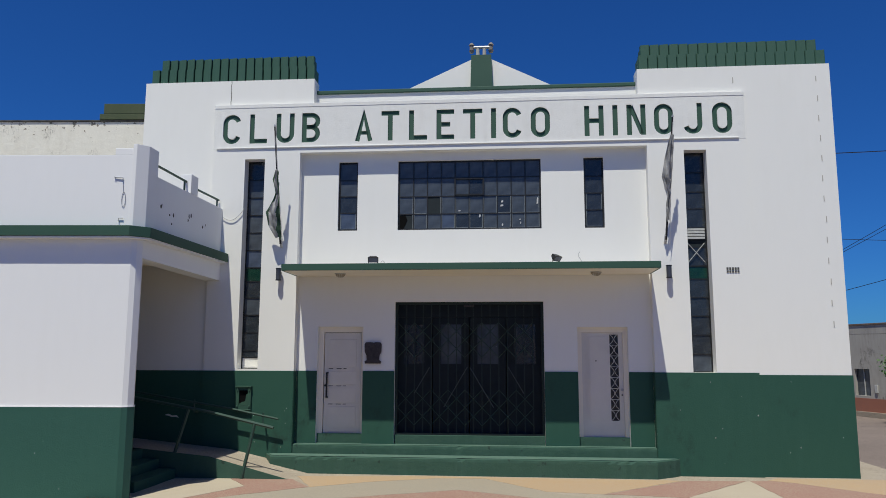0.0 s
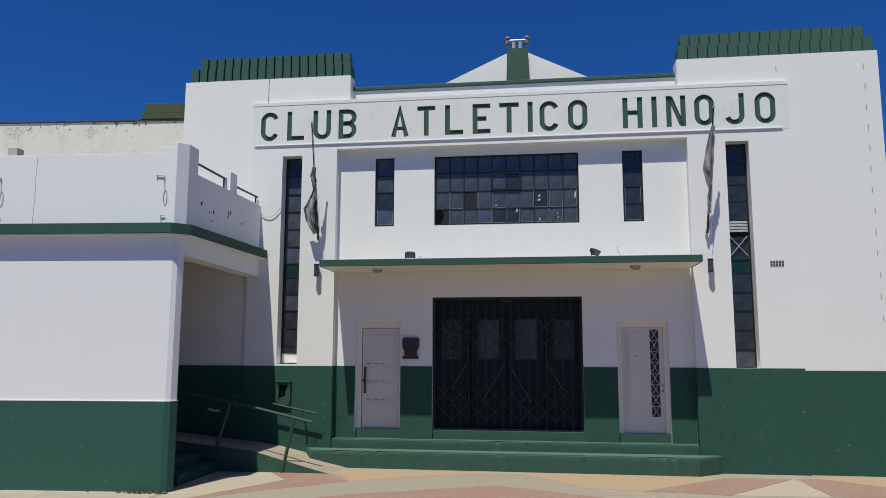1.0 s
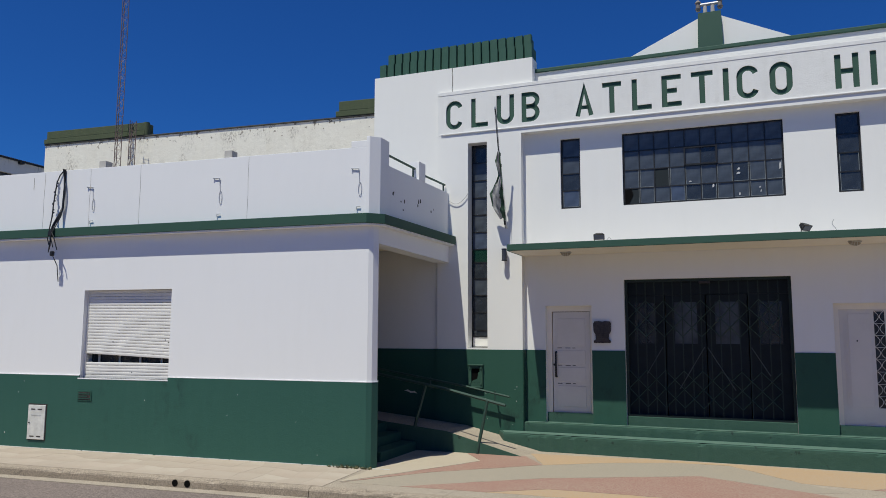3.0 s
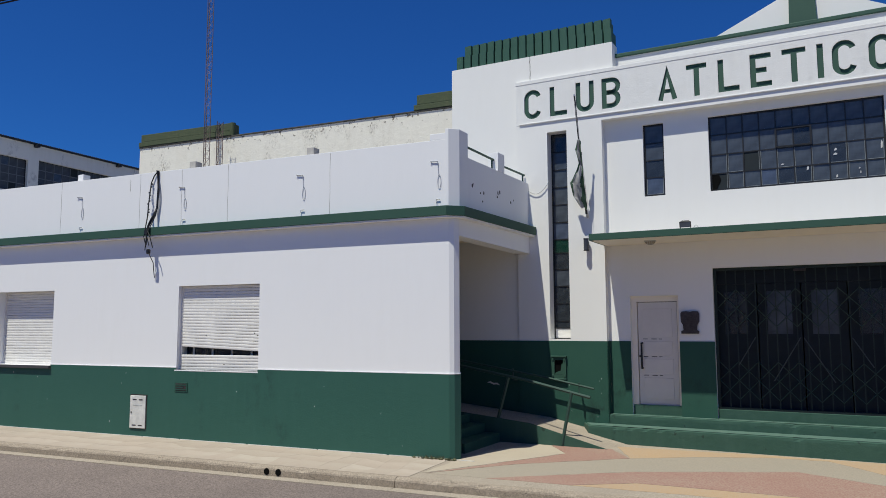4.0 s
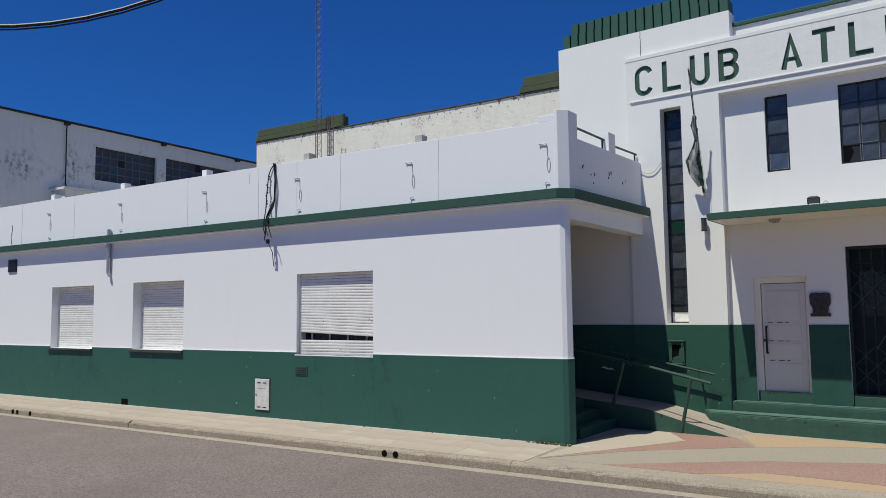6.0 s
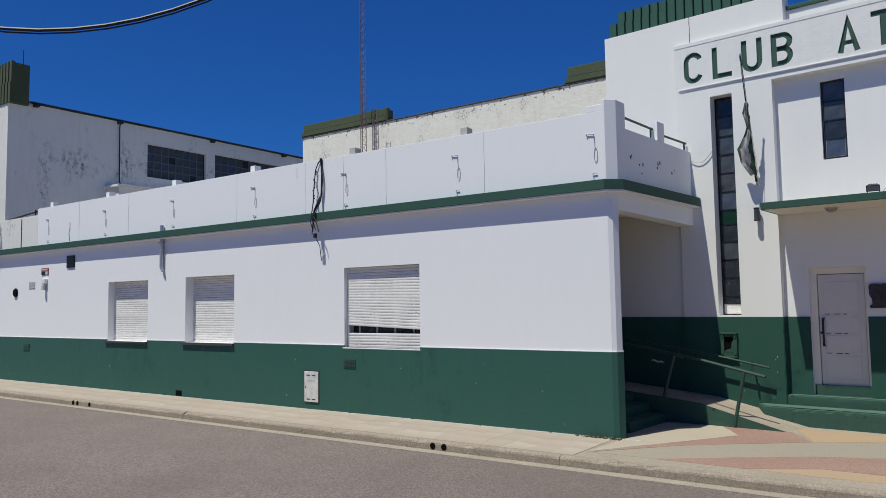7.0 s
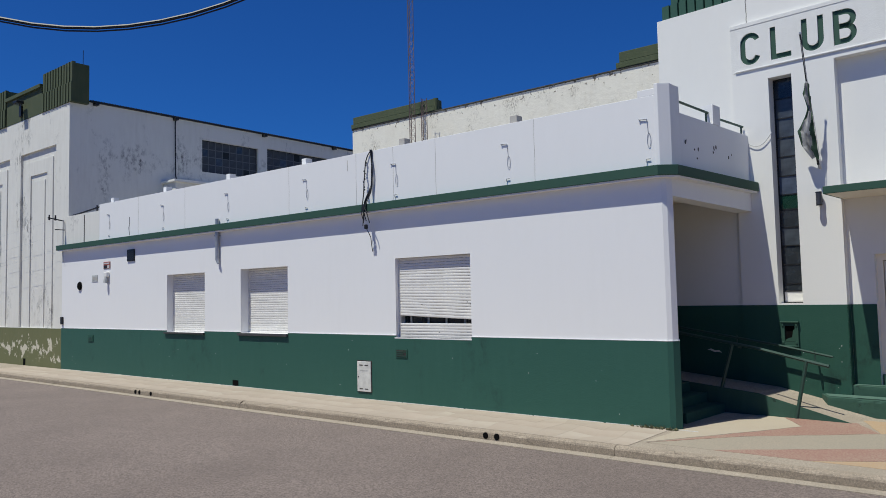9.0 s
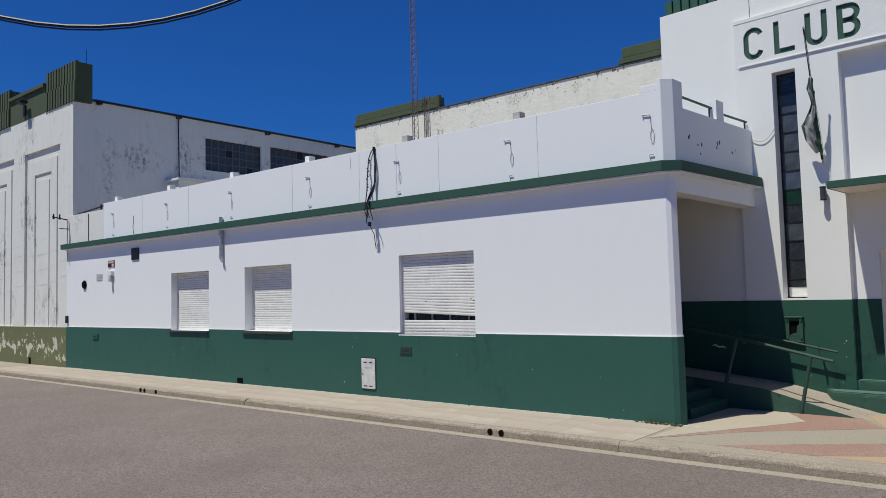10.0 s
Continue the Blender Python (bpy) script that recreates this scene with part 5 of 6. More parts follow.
part("cone", rod((-18.35, -0.07, 2.98), (-18.35, -0.09, 2.80), 0.05, 0.07, 12), GREYP, al)
pt = thing("name_tile", ONE, "small pale tile with grey bars on the wall", "tile")
tile = part("tile", box(-19.40, -19.02, -0.015, -0.0005, 2.86, 3.07, 0.003), GREYP, pt)
for k in range(3):
    part("bar", box(-19.34 + k * 0.11, -19.27 + k * 0.11, -0.019, -0.0145, 2.91, 3.02), STONE, tile)
sw = thing("socket_box", ONE, "small dark socket box near the dado", "box")
part("body", box(-21.58, -21.45, -0.06, -0.0005, 1.47, 1.72, 0.006), BLACK, sw)

sc = thing("wall_scuff", MAIN, "pale zigzag scuff on the green porch wall", "scuff", kind="stuff")
part("scrape", plate([(-0.60, 0.965), (-0.52, 0.99), (-0.44, 0.955), (-0.36, 0.965), (-0.30, 0.915), (-0.38, 0.93), (-0.45, 0.925), (-0.53, 0.955)], 0.0425, 0.0458), METER, sc)
pw = thing("parapet_wire", ONE, "short dark wire hanging on the white parapet", "wire")
part("wire", tube([(-17.02, -0.006, 4.78), (-17.0, -0.010, 4.62), (-17.05, -0.012, 4.45), (-17.0, -0.012, 4.22)], 0.006, 5), BLACK, pw)
op2 = thing("drain_pipe", ONE, "thin dark pipe down the stained parapet end", "pipe")
part("pipe", rod((-19.98, -0.012, 4.18), (-19.98, -0.012, 5.10), 0.011, n=8), BRONZE, op2)
# downpipe and cable bundle over the parapet
dn = thing("downpipe", ONE, "short grey spout pipe below the cornice", "pipe")
part("pipe", rod((-12.30, -0.065, 3.24), (-12.30, -0.065, 4.33), 0.050, n=14), STEEL, dn)
part("clip", box(-12.365, -12.235, -0.12, -0.001, 3.86, 3.89, 0.004), STEEL, dn)
part("spout", rod((-12.30, -0.065, 3.245), (-12.24, -0.070, 3.13), 0.050, 0.030, 12), STEEL, dn)
cb = thing("cable_bundle", ONE, "tangled black cables and a cable ladder hanging over the parapet", "cables")
for k in range(13):
    z = 5.14 - k * 0.060
    part("cable_tag", box(-6.745 + 0.02 * math.sin(k * 1.3), -6.700 + 0.02 * math.sin(k * 1.3), -0.042 - 0.006 * k, -0.028 - 0.006 * k, z, z + 0.034, 0.004), BLACK if k % 3 else SHUT, cb)
part("cable", tube([(-6.58, -0.01, 5.36), (-6.66, -0.03, 5.26), (-6.725, -0.035, 5.12), (-6.71, -0.10, 4.70), (-6.69, -0.14, 4.40), (-6.66, -0.215, 4.15), (-6.62, -0.20, 3.92)], 0.012, 6), BLACK, cb)
rnd = random.Random(21)
for k in range(6):
    bulge = 0.008 + 0.013 * k
    pts = []
    for i in range(17):
        v = i / 16
        pts.append((-6.55 - 0.06 * v + bulge * math.sin(math.pi * min(1.0, v * 1.25)) + 0.012 * math.sin(v * 11 + k), -0.012 - 0.010 * k - 0.19 * max(0.0, min(1.0, (v - 0.55) * 4)), 5.37 - v * (1.38 + 0.06 * k)))
    part("cable", tube(pts, 0.007 + 0.002 * (k % 2), 6), BLACK, cb)
for k in range(3):
    part("loose_end", tube([(-6.62, -0.22, 4.12), (-6.66 + 0.08 * k, -0.25, 3.98), (-6.64 + 0.10 * k, -0.22, 3.84 - 0.05 * k)], 0.010, 5), BLACK, cb)
part("tie", rod((-6.63, -0.22, 4.10), (-6.62, -0.225, 4.02), 0.045, n=8), BLACK, cb)
part("splice_box", box(-6.60, -6.53, -0.24, -0.17, 3.62, 3.72, 0.02), BLACK, cb)
part("drop_wire", tube([(-6.56, -0.20, 3.64), (-6.55, -0.08, 3.45), (-6.57, -0.04, 3.30), (-6.55, -0.03, 3.14)], 0.009, 5), BLACK, cb)
weed = thing("weeds", ONE, "small clump of dry weeds and rubble at the wall foot", "weeds", kind="stuff")
bm = bmesh.new()
for k in range(90):
    x, y = -0.25 + rnd.gauss(0, 0.16), -0.06 + rnd.uniform(-0.06, 0.03)
    a = Vector((x, y, ZP))
    b = a + Vector((rnd.uniform(-0.07, 0.07), rnd.uniform(-0.06, 0.02), rnd.uniform(0.02, 0.09)))
    w = Vector((0.008, 0.004, 0))
    bm.faces.new([bm.verts.new(q) for q in (a - w, a + w, b)])
for k in range(16):
    bmesh.ops.create_icosphere(bm, subdivisions=1, radius=rnd.uniform(0.012, 0.035), matrix=Matrix.Translation((-0.25 + rnd.gauss(0, 0.2), -0.07, ZP + 0.01)))
part("stems", bm, plain("dry_weed", (0.10, 0.10, 0.05), 0.9, vary=0.6, scale=20), weed)
kd = thing("kerb_drain", ONE, "pairs of black discs drawn as drain holes in the kerb face", "drain", kind="stuff")
# Black discs on the kerb face paint the shade of its drain holes.
bm = bmesh.new()
for x in (-2.42, -2.20, -13.5, -13.3, -12.75):
    add_rod(bm, (x, -1.66, -0.125), (x, -1.685, -0.125), 0.052, n=14)
part("hole", bm, hole, kd)

# ---- porch: ramp, stair and rails (in the main front's directions) ----
rp = thing("ramp", MAIN, "sloping concrete ramp with green side along the front wall", "ramp", kind="structure")
bm = bmesh.new()
sec = [(2.36, -0.06), (0.80, 0.33), (-2.2, 0.62), (-4.5, 0.62)]
tops = [[bm.verts.new((u if k else u + q, d, z)) for k, (u, z) in enumerate(sec)] for d, q in ((-1.08, -0.05), (-0.013, 0.22))]
bots = [[bm.verts.new((u if k else u + q, d, -0.4)) for k, (u, z) in enumerate(sec)] for d, q in ((-1.08, -0.05), (-0.013, 0.22))]
for k in range(3):
    bm.faces.new((tops[0][k], tops[0][k + 1], tops[1][k + 1], tops[1][k]))
bm.faces.new((tops[0][0], tops[1][0], bots[1][0], bots[0][0]))
part("ramp_top", bm, PAVE, rp, "pale concrete ramp surface")
bm = bmesh.new()
poly = [(2.30, -0.4), (2.30, -0.055), (0.80, 0.325), (-2.2, 0.615), (-4.5, 0.615), (-4.5, -0.4)]
part("ramp_side", plate(poly, -1.095, -1.081), STEPG, rp, "dark green painted side of the ramp")
stair = thing("porch_stair", MAIN, "dark concrete stair rising into the porch", "stairs", kind="structure")
for k in range(4):
    part("step", box(-4.4, 0.20 - k * 0.32, -2.62, -1.10, -0.4 if not k else ZP + 0.165 * k - 0.001, ZP + 0.165 * (k + 1), 0.008), GREEN, stair)
hr = thing("ramp_rail", MAIN, "dark green pipe handrail along the outer edge of the ramp", "handrail")
part("pipe", tube([(1.95, -1.02, 0.84), (0.75, -1.02, 1.11), (-2.2, -1.02, 1.62)], 0.029, 8), RAILG, hr)
for a, b in (((1.60, -1.02, 0.92), (1.42, -1.10, -0.06)), ((0.35, -1.02, 1.17), (0.14, -1.06, 0.38)), ((-1.1, -1.02, 1.43), (-1.25, -1.06, 0.5))):
    part("post", rod(a, b, 0.031), RAILG, hr)
hr2 = thing("ramp_rail", MAIN, "dark green pipe handrail on the wall side of the ramp", "handrail")
part("pipe", tube([(1.78, -0.20, 0.93), (0.86, -0.20, 1.11), (-2.2, -0.20, 1.60)], 0.022, 8), RAILG, hr2)
for u, z in ((1.48, 0.99), (0.1, 1.23), (-1.3, 1.45)):
    part("post", tube([(u, -0.20, z + 0.05), (u, -0.20, z - 0.18), (u, -0.012, z - 0.20)], 0.018, 6), RAILG, hr2)
tw = thing("service_wire", MAIN, "thin grey wire sagging from parapet to window", "wire")
part("wire", tube([(0.43 + 0.45 * k / 8, -0.03, 4.93 + 0.02 * k / 8 * k / 8 * 8 + 0.0 - 0.10 * math.sin(math.pi * k / 8)) for k in range(9)], 0.007, 5), GREYP, tw)

# ---- hall behind the low wing ----
HY = 6.0
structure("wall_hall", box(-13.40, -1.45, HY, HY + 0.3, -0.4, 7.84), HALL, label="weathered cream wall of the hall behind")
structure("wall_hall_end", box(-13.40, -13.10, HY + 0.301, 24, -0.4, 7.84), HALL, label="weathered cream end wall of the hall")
structure("roof_hall", box(-13.09, -1.45, HY + 0.301, 24, 7.5, 7.6), STONE, label="flat hall roof behind the wall")
structure("hall_coping", box(-13.42, -1.45, HY - 0.03, HY + 0.33, 7.841, 7.885, 0.01), plain("mossy_black_coping", (0.055, 0.052, 0.045), 0.9, vary=0.6, scale=6.0), label="dark mossy coping of the hall wall")
for a, b, z in ((-13.42, -9.72, 8.27), (-3.60, -1.45, 8.30)):
    hb = thing("hall_cap", ONE, "faded olive green raised cap on the hall wall", "roof trim", "hall caps")
    part("lower_block", box(a, b, HY - 0.045, HY + 0.35, 7.891, 8.035, 0.01), OLIVE, hb)
    part("upper_block", box(a + 0.09, b - 0.01, HY - 0.035, HY + 0.34, 8.036, z, 0.012), OLIVE, hb)
    if a < -5:
        part("end_post", rod((b - 0.01, HY + 0.05, 7.892), (b - 0.01, HY + 0.05, z + 0.01), 0.085, n=16), OLIVE, hb)


# ---- lattice mast on the low roof ----
def mast(x, y, z0, z1, w, step, label):
    t = thing("radio_mast", ONE, label, "mast")
    c = [(x + w * math.cos(a), y + w * math.sin(a)) for a in (0.4, 0.4 + 2.094, 0.4 + 4.189)]
    for p in c:
        part("leg", rod((*p, z0), (*p, z1), 0.011, n=6), RED, t)
    n = int((z1 - z0) / step)
    bm = bmesh.new()
    for k in range(n):
        z = z0 + k * step
        for i in range(3):
            p, q = c[i], c[(i + 1) % 3]
            add_rod(bm, (*p, z), (*q, z + step), 0.005, n=4)
            add_rod(bm, (*p, z + step), (*q, z + step), 0.004, n=4)
    part("lacing", bm, RED, t, "thin zigzag bars")
    return t


mast(-10.33, 5.6, 4.15, 20.0, 0.10, 0.25, "tall thin red lattice mast on the low roof")
mast(-9.80, 5.55, 4.15, 8.2, 0.10, 0.25, "short red lattice mast section on the low roof")

# ---- annex at the far end of the low wing ----
AX = -21.22
AH = 9.15
PAN = [(-25.26 - 4.06 * k, -22.23 - 4.06 * k) for k in range(4)]
structure("wall_annex_front", holed(-45, AX, -0.4, AH, [(a, b, 1.34, 7.82) for a, b in PAN], 0.03, 0.11), OLD, label="old white front wall of the annex with recessed panels")
structure("wall_annex_core", holed(-45, AX, -0.4, AH, [], 0.111, 0.40), OLD, label="old white wall behind the panels")
for a, b in PAN:
    p = thing("recessed_panel", ONE, "nested recessed white panel on the annex front", "panel", "annex panels", "structure")
    part("outer_frame", holed(a + 0.28, b - 0.36, 1.34, 7.45, [(a + 0.80, b - 0.80, 1.34, 6.94)], 0.07, 0.1105), OLD, p)
    part("inner_frame", holed(a + 1.03, b - 1.03, 1.34, 6.69, [], 0.08, 0.1102), OLD, p)
structure("dado_annex", box(-45, XL - 0.002, 0.012, 0.0295, -0.4, 1.32), PEEL, label="peeling olive green lower wall of the annex")
SW = [(5.22, 7.94, 7.32, 8.62), (8.40, 13.0, 7.32, 8.70)]
side = holed(0.40, 30, -0.4, 9.27, SW, 0.0, 0.35)
structure("wall_annex_side", side, OLD, Matrix.Translation((AX, 0, 0)) @ pose(0, 0, 0, 0, 0, 90), "stained old white side wall of the annex")
structure("roof_annex", box(-45, AX - 0.36, 0.41, 30, 9.0, 9.1), STONE, label="annex roof")
rfe = thing("roof_edge", ONE, "dark corrugated roof edge along the annex wall", "roof edge", kind="structure")
part("sheet_edge", box(AX - 0.30, AX + 0.10, 0.7, 30, 9.275, 9.33, 0.006), BLACK, rfe)
bm = bmesh.new()
for k in range(290):
    y = 0.8 + k * 0.10
    add_rod(bm, (AX - 0.25, y, 9.334), (AX + 0.12, y, 9.334), 0.013, n=5)
part("corrugation", bm, plain("dark_rusty_sheet", (0.05, 0.045, 0.04), 0.8), rfe)
ms = Matrix.Translation((AX, 0, 0)) @ pose(0, 0, 0, 0, 0, 90)
window("window_9", "large dark steel window high in the annex side", SW[0], 8, 4, 0.12, {(2, 1): GLASS_T, (5, 3): GLASS_T, (3, 2): DARK, (6, 0): DARK, (0, 2): GLASS_T}, ms, 0.03, glass=GLASS_D, steel=PALEBAR)
window("window_10", "large dark steel window high in the annex side", SW[1], 12, 4, 0.12, {(2, 2): GLASS_T, (7, 1): DARK, (4, 3): DARK, (9, 2): GLASS_T}, ms, 0.03, glass=GLASS_D, steel=PALEBAR)
ap = thing("annex_downpipe", ONE, "thin dark downpipe on the annex side wall", "pipe")
part("pipe", tube([(AX + 0.10, 4.0, 9.25), (AX + 0.07, 4.0, 9.0), (AX + 0.07, 4.02, 7.0), (AX + 0.07, 4.16, 6.6)], 0.022, 8), BLACK, ap)
for y in (0.9, 4.0, 8.2, 12.2):
    b = thing("roof_spout", ONE, "small dark spout under the roof edge", "spout", "roof spouts")
    part("spout", box(AX + 0.001, AX + 0.22, y - 0.07, y + 0.07, 9.16, 9.262, 0.01), BLACK, b)
lt = thing("lean_to", ONE, "low white lean-to roof block against the annex wall", "lean-to", kind="structure")
part("block", box(AX + 0.001, AX + 0.85, 3.55, 9.0, 4.155, 6.64, 0.01), OLD, lt)
part("roof_edge", box(AX + 0.001, AX + 0.95, 3.45, 9.1, 6.641, 6.73, 0.01), OLD, lt)
acap = thing("slatted_crown", ONE, "dark green slatted corner cap on the annex", "roof trim", "annex caps")
part("block", box(-23.42, -21.05, 0.10, 0.62, AH + 0.001, 10.53), OLIVE, acap)
slats(acap, -23.45, -21.02, AH + 0.002, 9.84, 0.00, 11, OLIVE, 31)
slats(acap, -23.45, -21.04, 9.82, 10.57, 0.035, 11, OLIVE, 33)
part("rod", rod((AX - 0.05, 0.5, 10.5), (AX - 0.05, 0.5, 11.1), 0.012, n=6), BLACK, acap)
acm = thing("annex_parapet", ONE, "faded olive lower parapet between the annex caps", "parapet", kind="structure")
part("block", box(-26.64, -23.47, 0.02, 0.35, AH + 0.001, 10.10), OLIVE, acm)
part("coping", box(-26.64, -23.47, -0.06, 0.42, 10.101, 10.24, 0.01), OLIVE, acm)
acap2 = thing("slatted_crown", ONE, "dark green slatted cap further along the annex", "roof trim", "annex caps")
part("block", box(-45, -26.66, 0.06, 0.80, AH + 0.001, 10.58), OLIVE, acap2)
slats(acap2, -33.5, -26.66, AH + 0.002, 9.84, -0.03, 28, OLIVE, 32)
slats(acap2, -33.5, -26.68, 9.82, 10.62, 0.0, 28, OLIVE, 34)
fl = thing("floodlight", pose(-25.05, -0.02, 9.80), "dark floodlight on an arm at the annex parapet", "floodlight")
part("arm", rod((-0.45, 0.0395, 0.14), (0.05, -0.16, -0.02), 0.022, n=8), BLACK, fl)
head = part("housing", box(-0.05, 0.31, -0.34, -0.06, -0.10, 0.02, 0.03), BLACK, fl)
part("lens", box(-0.02, 0.28, -0.31, -0.09, -0.112, -0.099, 0.004), GLASS_B, head)
part("box", box(-0.26, -0.08, -0.03, 0.0395, -0.50, -0.06, 0.01), BLACK, fl)
br = thing("wire_bracket", ONE, "dark wire bracket with insulators on the annex corner", "bracket")
part("arm", rod((AX - 0.25, -0.02, 5.02), (AX - 0.25, -0.55, 5.10), 0.02, n=6), BLACK, br)
part("arm", rod((AX - 0.15, -0.02, 4.7), (AX - 0.15, -0.35, 4.7), 0.015, n=6), BLACK, br)
for y in (-0.5, -0.3):
    part("insulator", rod((AX - 0.25, y, 5.02), (AX - 0.25, y, 5.20), 0.035, 0.025, 8), BLACK, br)
part("conduit", rod((AX - 0.2, -0.06, 3.6), (AX - 0.2, -0.06, 5.05), 0.018, n=6), GREYP, br)
wf = thing("wall_wires", ONE, "thin sagging service wires across the annex front", "wires")
for k in range(3):
    z1, z2 = 5.05 - 0.55 * k, 4.6 - 0.65 * k
    part("wire", tube([(AX - 0.3 - i * 2.2, -0.30, z1 + (z2 - z1) * i / 9 - 0.25 * math.sin(math.pi * i / 9)) for i in range(10)], 0.0025, 4), GREYP, wf)

# ---- overhead cable across the street ----
oc = thing("overhead_cable", ONE, "thick black overhead cable sagging above the street", "cable")
Bm, way = Vector((-1.95, -8.28, 4.712)), Vector((0.776, 0.631, 0))
pts = []
for i in range(41):
    r = -8.7 + 0.3 * i
    q = Bm + way * r
    pts.append((q.x, q.y, Bm.z + (0.14 * r * r if abs(r) < 3 else 1.26 + 0.84 * (abs(r) - 3))))
part("sheath", tube(pts, 0.017, 8), BLACK, oc)
part("strand", tube([(x, y + 0.01, z - 0.030) for x, y, z in pts], 0.008, 6), BLACK, oc)

# the pole that carries the cable stands on the opposite pavement
up = thing("utility_pole", pose(pts[0][0], pts[0][1] - 0.12, ZP), "weathered wooden pole carrying the overhead cable", "utility pole")
top = pts[0][2] - ZP + 0.5
part("shaft", rod((0, 0, -0.3), (0, 0, top), 0.14, 0.10, 14), BARK, up)
part("cross_arm", box(-0.7, 0.7, -0.06, 0.06, top - 0.75, top - 0.63, 0.01), BARK, up)
part("cable_clamp", box(-0.05, 0.05, 0.06, 0.16, top - 0.56, top - 0.44, 0.008), STEEL, up)

# ---- far side of the side street ----
HX = pose(21.3, 19.0, 0, 0, 0, -76)
house = thing("corner_house", HX, "old grey rendered house with a brick base across the side street", "house")
hw = holed(-14, 9, -0.2, 3.38, [(0.02, 0.80, 0.62, 1.66), (4.2, 5.2, 0.9, 2.2)], 0.0, 0.3)
part("wall", hw, GREYW, house)
part("brick_base", box(-14, 9, -0.02, -0.001, -0.2, 0.52), BRICK, house, "red brick base course")
part("coping", box(-14, 9, -0.03, 0.36, 3.381, 3.45, 0.01), RUST, house)
part("window", box(0.02, 0.80, 0.12, 0.15, 0.62, 1.66), GLASS_T, house)
part("window_bar", box(0.40, 0.43, 0.09, 0.12, 0.62, 1.66), GREYP, house)
part("window", box(4.2, 5.2, 0.12, 0.15, 0.9, 2.2), GLASS, house)
part("meter_box", box(1.05, 1.18, -0.05, -0.001, 0.75, 1.05, 0.006), GREYP, house)
part("roof", box(-14, 9, 0.301, 8, 3.2, 3.3), STONE, house)
structure("far_pavement", prism([(20.0, 24.0), (21.3, 24.0), (25.5, 6.0), (24.2, 6.0)], -0.3, 0.0), PAVE, label="pale pavement across the side street")


def tree(x, y, h, seed):
    rnd = random.Random(seed)
    t = thing("street_tree", pose(x, y, 0), "small bright green street tree by the grey house", "tree")
    bm = bmesh.new()
    add_rod(bm, (0, 0, -0.2), (0.05, 0, h * 0.45), 0.09, 0.06, 8)
    for k in range(6):
        a = k * 1.05
        add_rod(bm, (0.04, 0, h * (0.35 + 0.02 * k)), (0.75 * math.cos(a), 0.75 * math.sin(a), h * (0.62 + 0.05 * (k % 3))), 0.045, 0.015, 6)
    part("trunk", bm, BARK, t)
    bm = bmesh.new()
    for k in range(2600):
        a, b = rnd.uniform(0, 6.283), rnd.uniform(-1, 1)
        r = rnd.random() ** 0.45
        lump = 1 + 0.35 * math.sin(3 * a + seed) * math.cos(2.5 * b)
        c = Vector((1.15 * r * lump * math.cos(a) * math.sqrt(1 - b * b), 1.15 * r * lump * math.sin(a) * math.sqrt(1 - b * b), h * 0.68 + 0.95 * r * b * lump))
        u = Vector((rnd.gauss(0, 1), rnd.gauss(0, 1), rnd.gauss(0, 1))).normalized() * rnd.uniform(0.05, 0.09)
        v = u.orthogonal().normalized() * u.length * 0.55
        bm.faces.new([bm.verts.new(q) for q in (c - u, c - v, c + u, c + v)])
    part("crown", bm, LEAF, t)


tree(21.55, 14.8, 2.75, 5)
sw2 = thing("street_wires", ONE, "thin dark street wires beyond the corner", "wires")
for z0, z1, r in ((8.58, 8.94, 0.016), (3.60, 8.12, 0.010), (3.64, 7.88, 0.010), (6.02, 5.78, 0.010), (3.33, 5.49, 0.012), (2.84, 2.97, 0.008)):
    part("wire", tube([(14.0 + 0.9 * i, 12.0, z0 + (z1 - z0) * i / 9 - 0.06 * math.sin(math.pi * i / 9)) for i in range(10)], r, 4), BLACK, sw2)

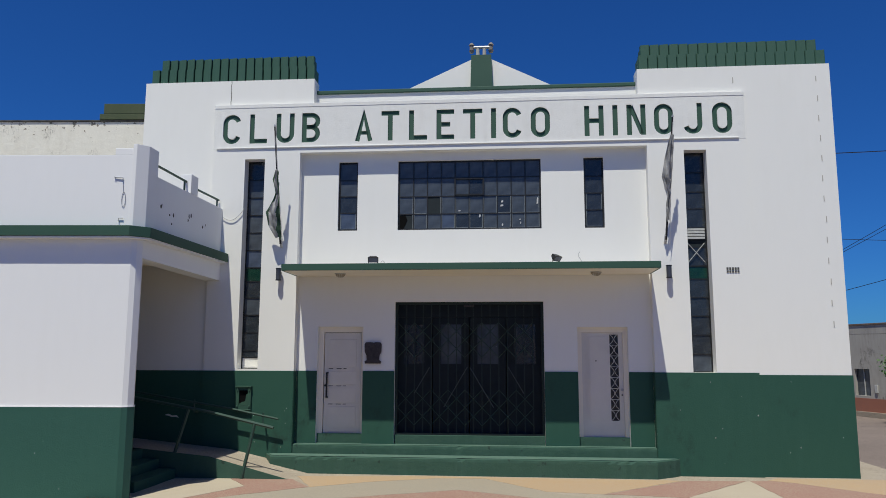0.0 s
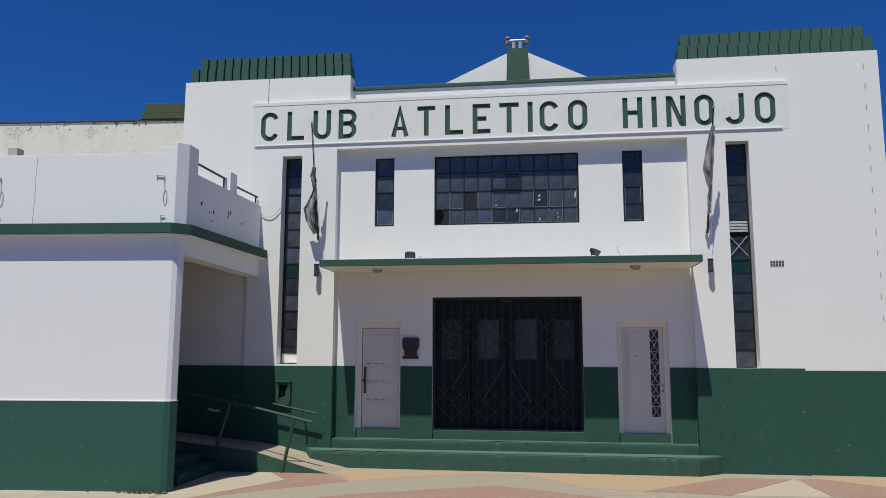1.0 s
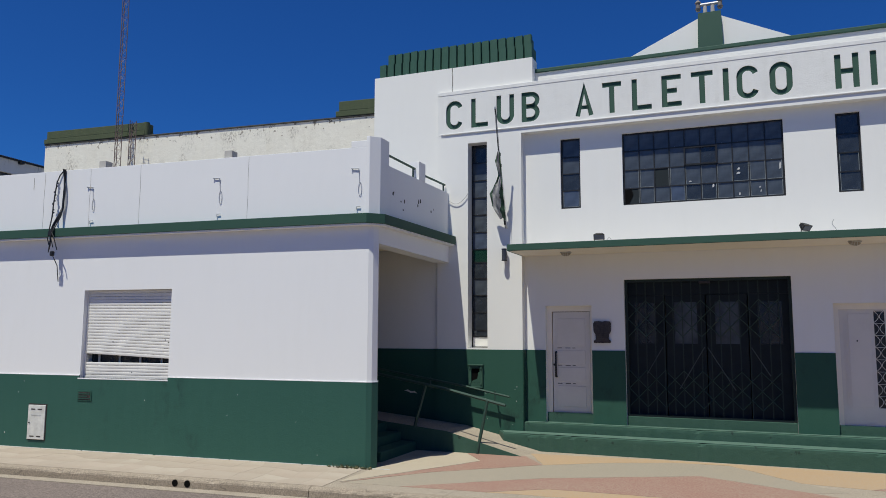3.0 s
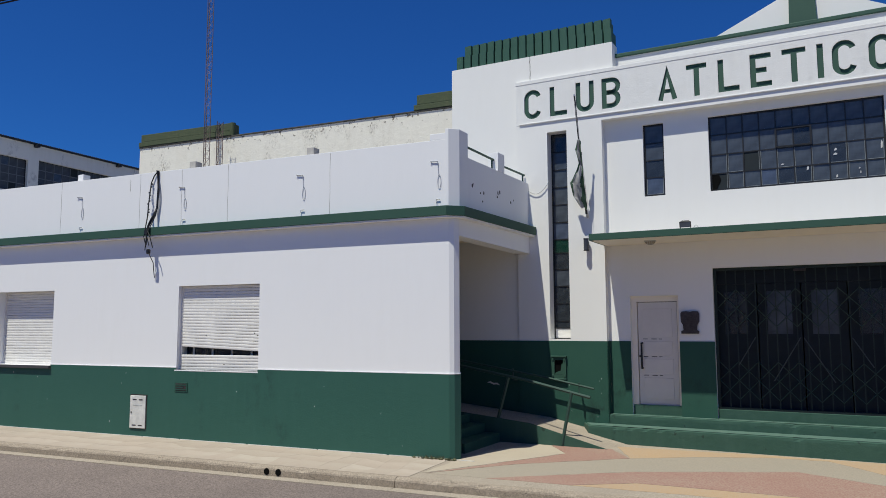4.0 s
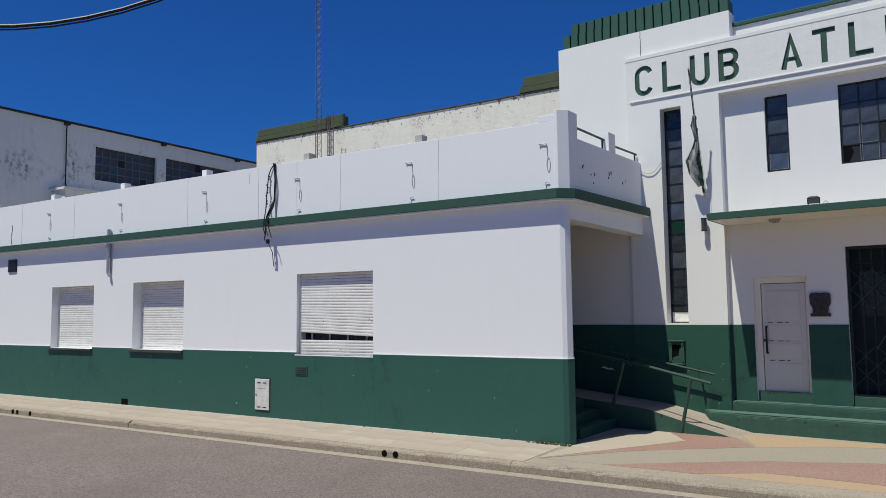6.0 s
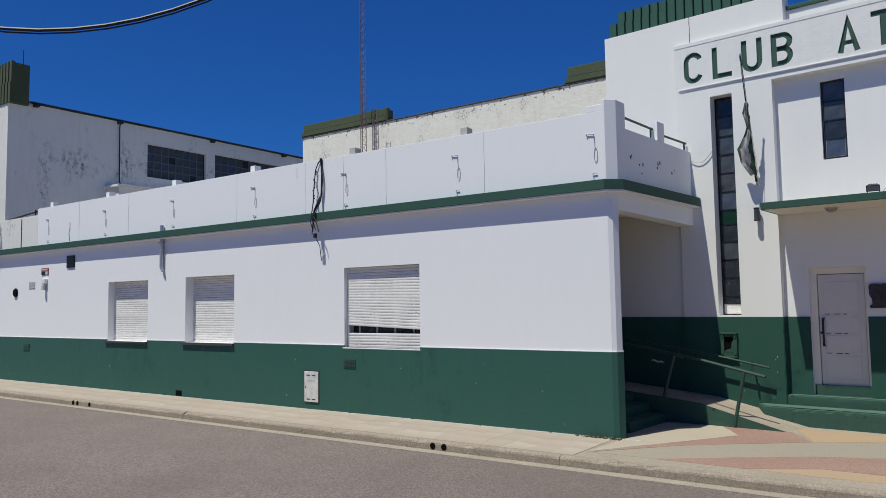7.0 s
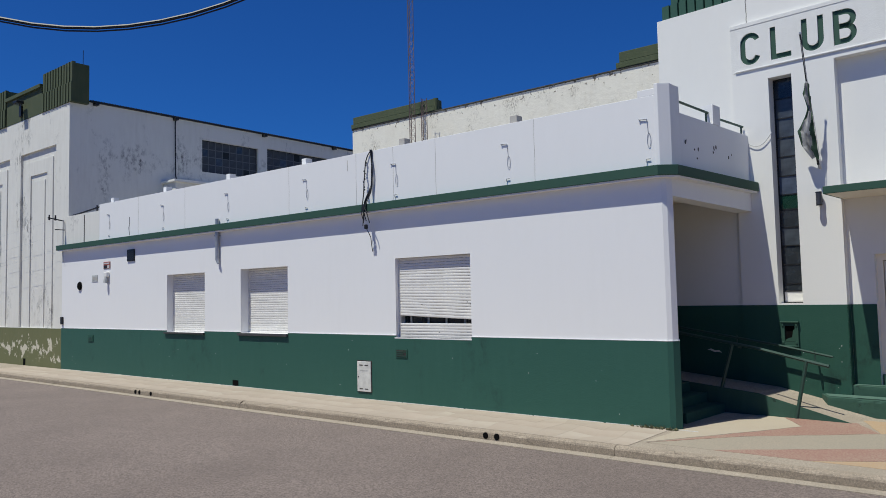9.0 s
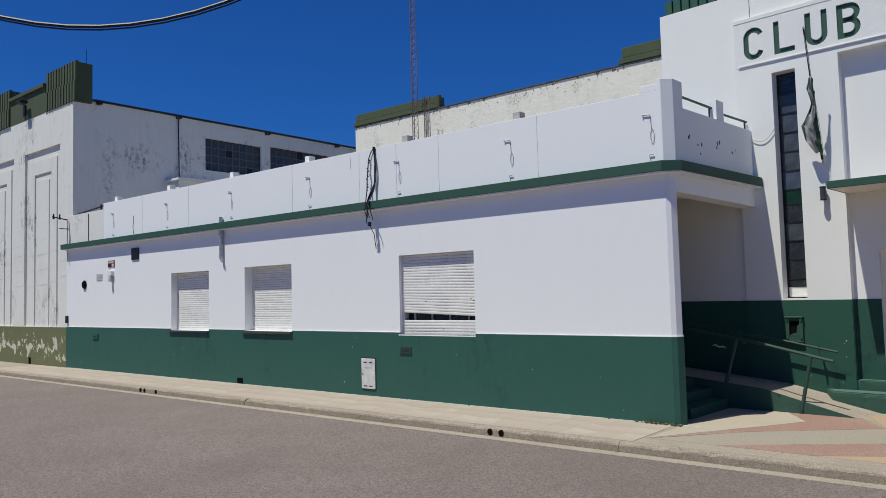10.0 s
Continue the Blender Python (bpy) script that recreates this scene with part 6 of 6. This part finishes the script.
# ---- unseen cream walls behind the eye, added to block blue sky and bounce warmth ----
for a, b, h in ((-45, -20, 4.6), (-19.99, 2, 5.4), (2.01, 24, 4.2), (24.01, 46, 5.0)):
    structure("wall_opposite", box(a, b, -22.4, -22.0, -0.4, h), SOFFIT, label="unseen cream wall added to block blue sky and bounce warm light")
# Unseen strip added to seat the pole and bounce warm light.
structure("pavement_opposite", box(-60, 90, -21.99, -13.2, -0.5, ZP), PAVE, label="pale unseen pavement added behind the eye for the pole and warm bounce")

# ---- irregular flagstones of the street pavement ----
def flag_mat():
    m, n, l, b = base_mat("worn_flagstone", 0.9)
    oi = n.new("ShaderNodeObjectInfo")
    r = n.new("ShaderNodeValToRGB")
    r.color_ramp.elements[0].color, r.color_ramp.elements[1].color = (0.375, 0.318, 0.255, 1), (0.415, 0.36, 0.292, 1)
    e = r.color_ramp.elements.new(0.5)
    e.color = (0.40, 0.333, 0.268, 1)
    l.new(oi.outputs["Random"], r.inputs[0])
    c = mix(n, l, ramp(n, l, noise_at(n, l, 1.1, 6.0, 0.65), 0.42, 0.72), r.outputs[0], (0.335, 0.275, 0.215))
    c = mix(n, l, ramp(n, l, noise_at(n, l, 4.0, 7.0, 0.7), 0.55, 0.85), c, (0.45, 0.38, 0.30))
    l.new(c, b.inputs["Base Color"])
    bump(n, l, b, noise_at(n, l, 45.0, 5.0, 0.7), 0.35, 0.004)
    return m


FLAG = flag_mat()
walkway = bpy.data.objects["pavement"]
rnd = random.Random(77)
NX, NY = 56, 3
XA, XB = -24.0, 0.0
knots = {}
for i in range(NX + 1):
    for j in range(NY + 1):
        jx = 0.0 if i in (0, NX) else rnd.uniform(-0.14, 0.14)
        jy = 0.0 if j in (0, NY) else rnd.uniform(-0.15, 0.15)
        knots[i, j] = Vector((XA + (XB - XA) * i / NX + jx, -1.545 + 1.52 * j / NY + jy))
for i in range(NX):
    for j in range(NY):
        q = [knots[i, j], knots[i + 1, j], knots[i + 1, j + 1], knots[i, j + 1]]
        c = sum(q, Vector((0, 0))) / 4
        q = [c + (p - c) * (1 - 0.0014 / max(0.05, (p - c).length)) for p in q]
        h = 0.005 + rnd.uniform(0.0, 0.0015)
        ob = link("flagstone", prism([(p.x - c.x, p.y - c.y) for p in q], -0.03, h), FLAG, Matrix.Translation((c.x, c.y, ZP)))
        ob.parent = walkway
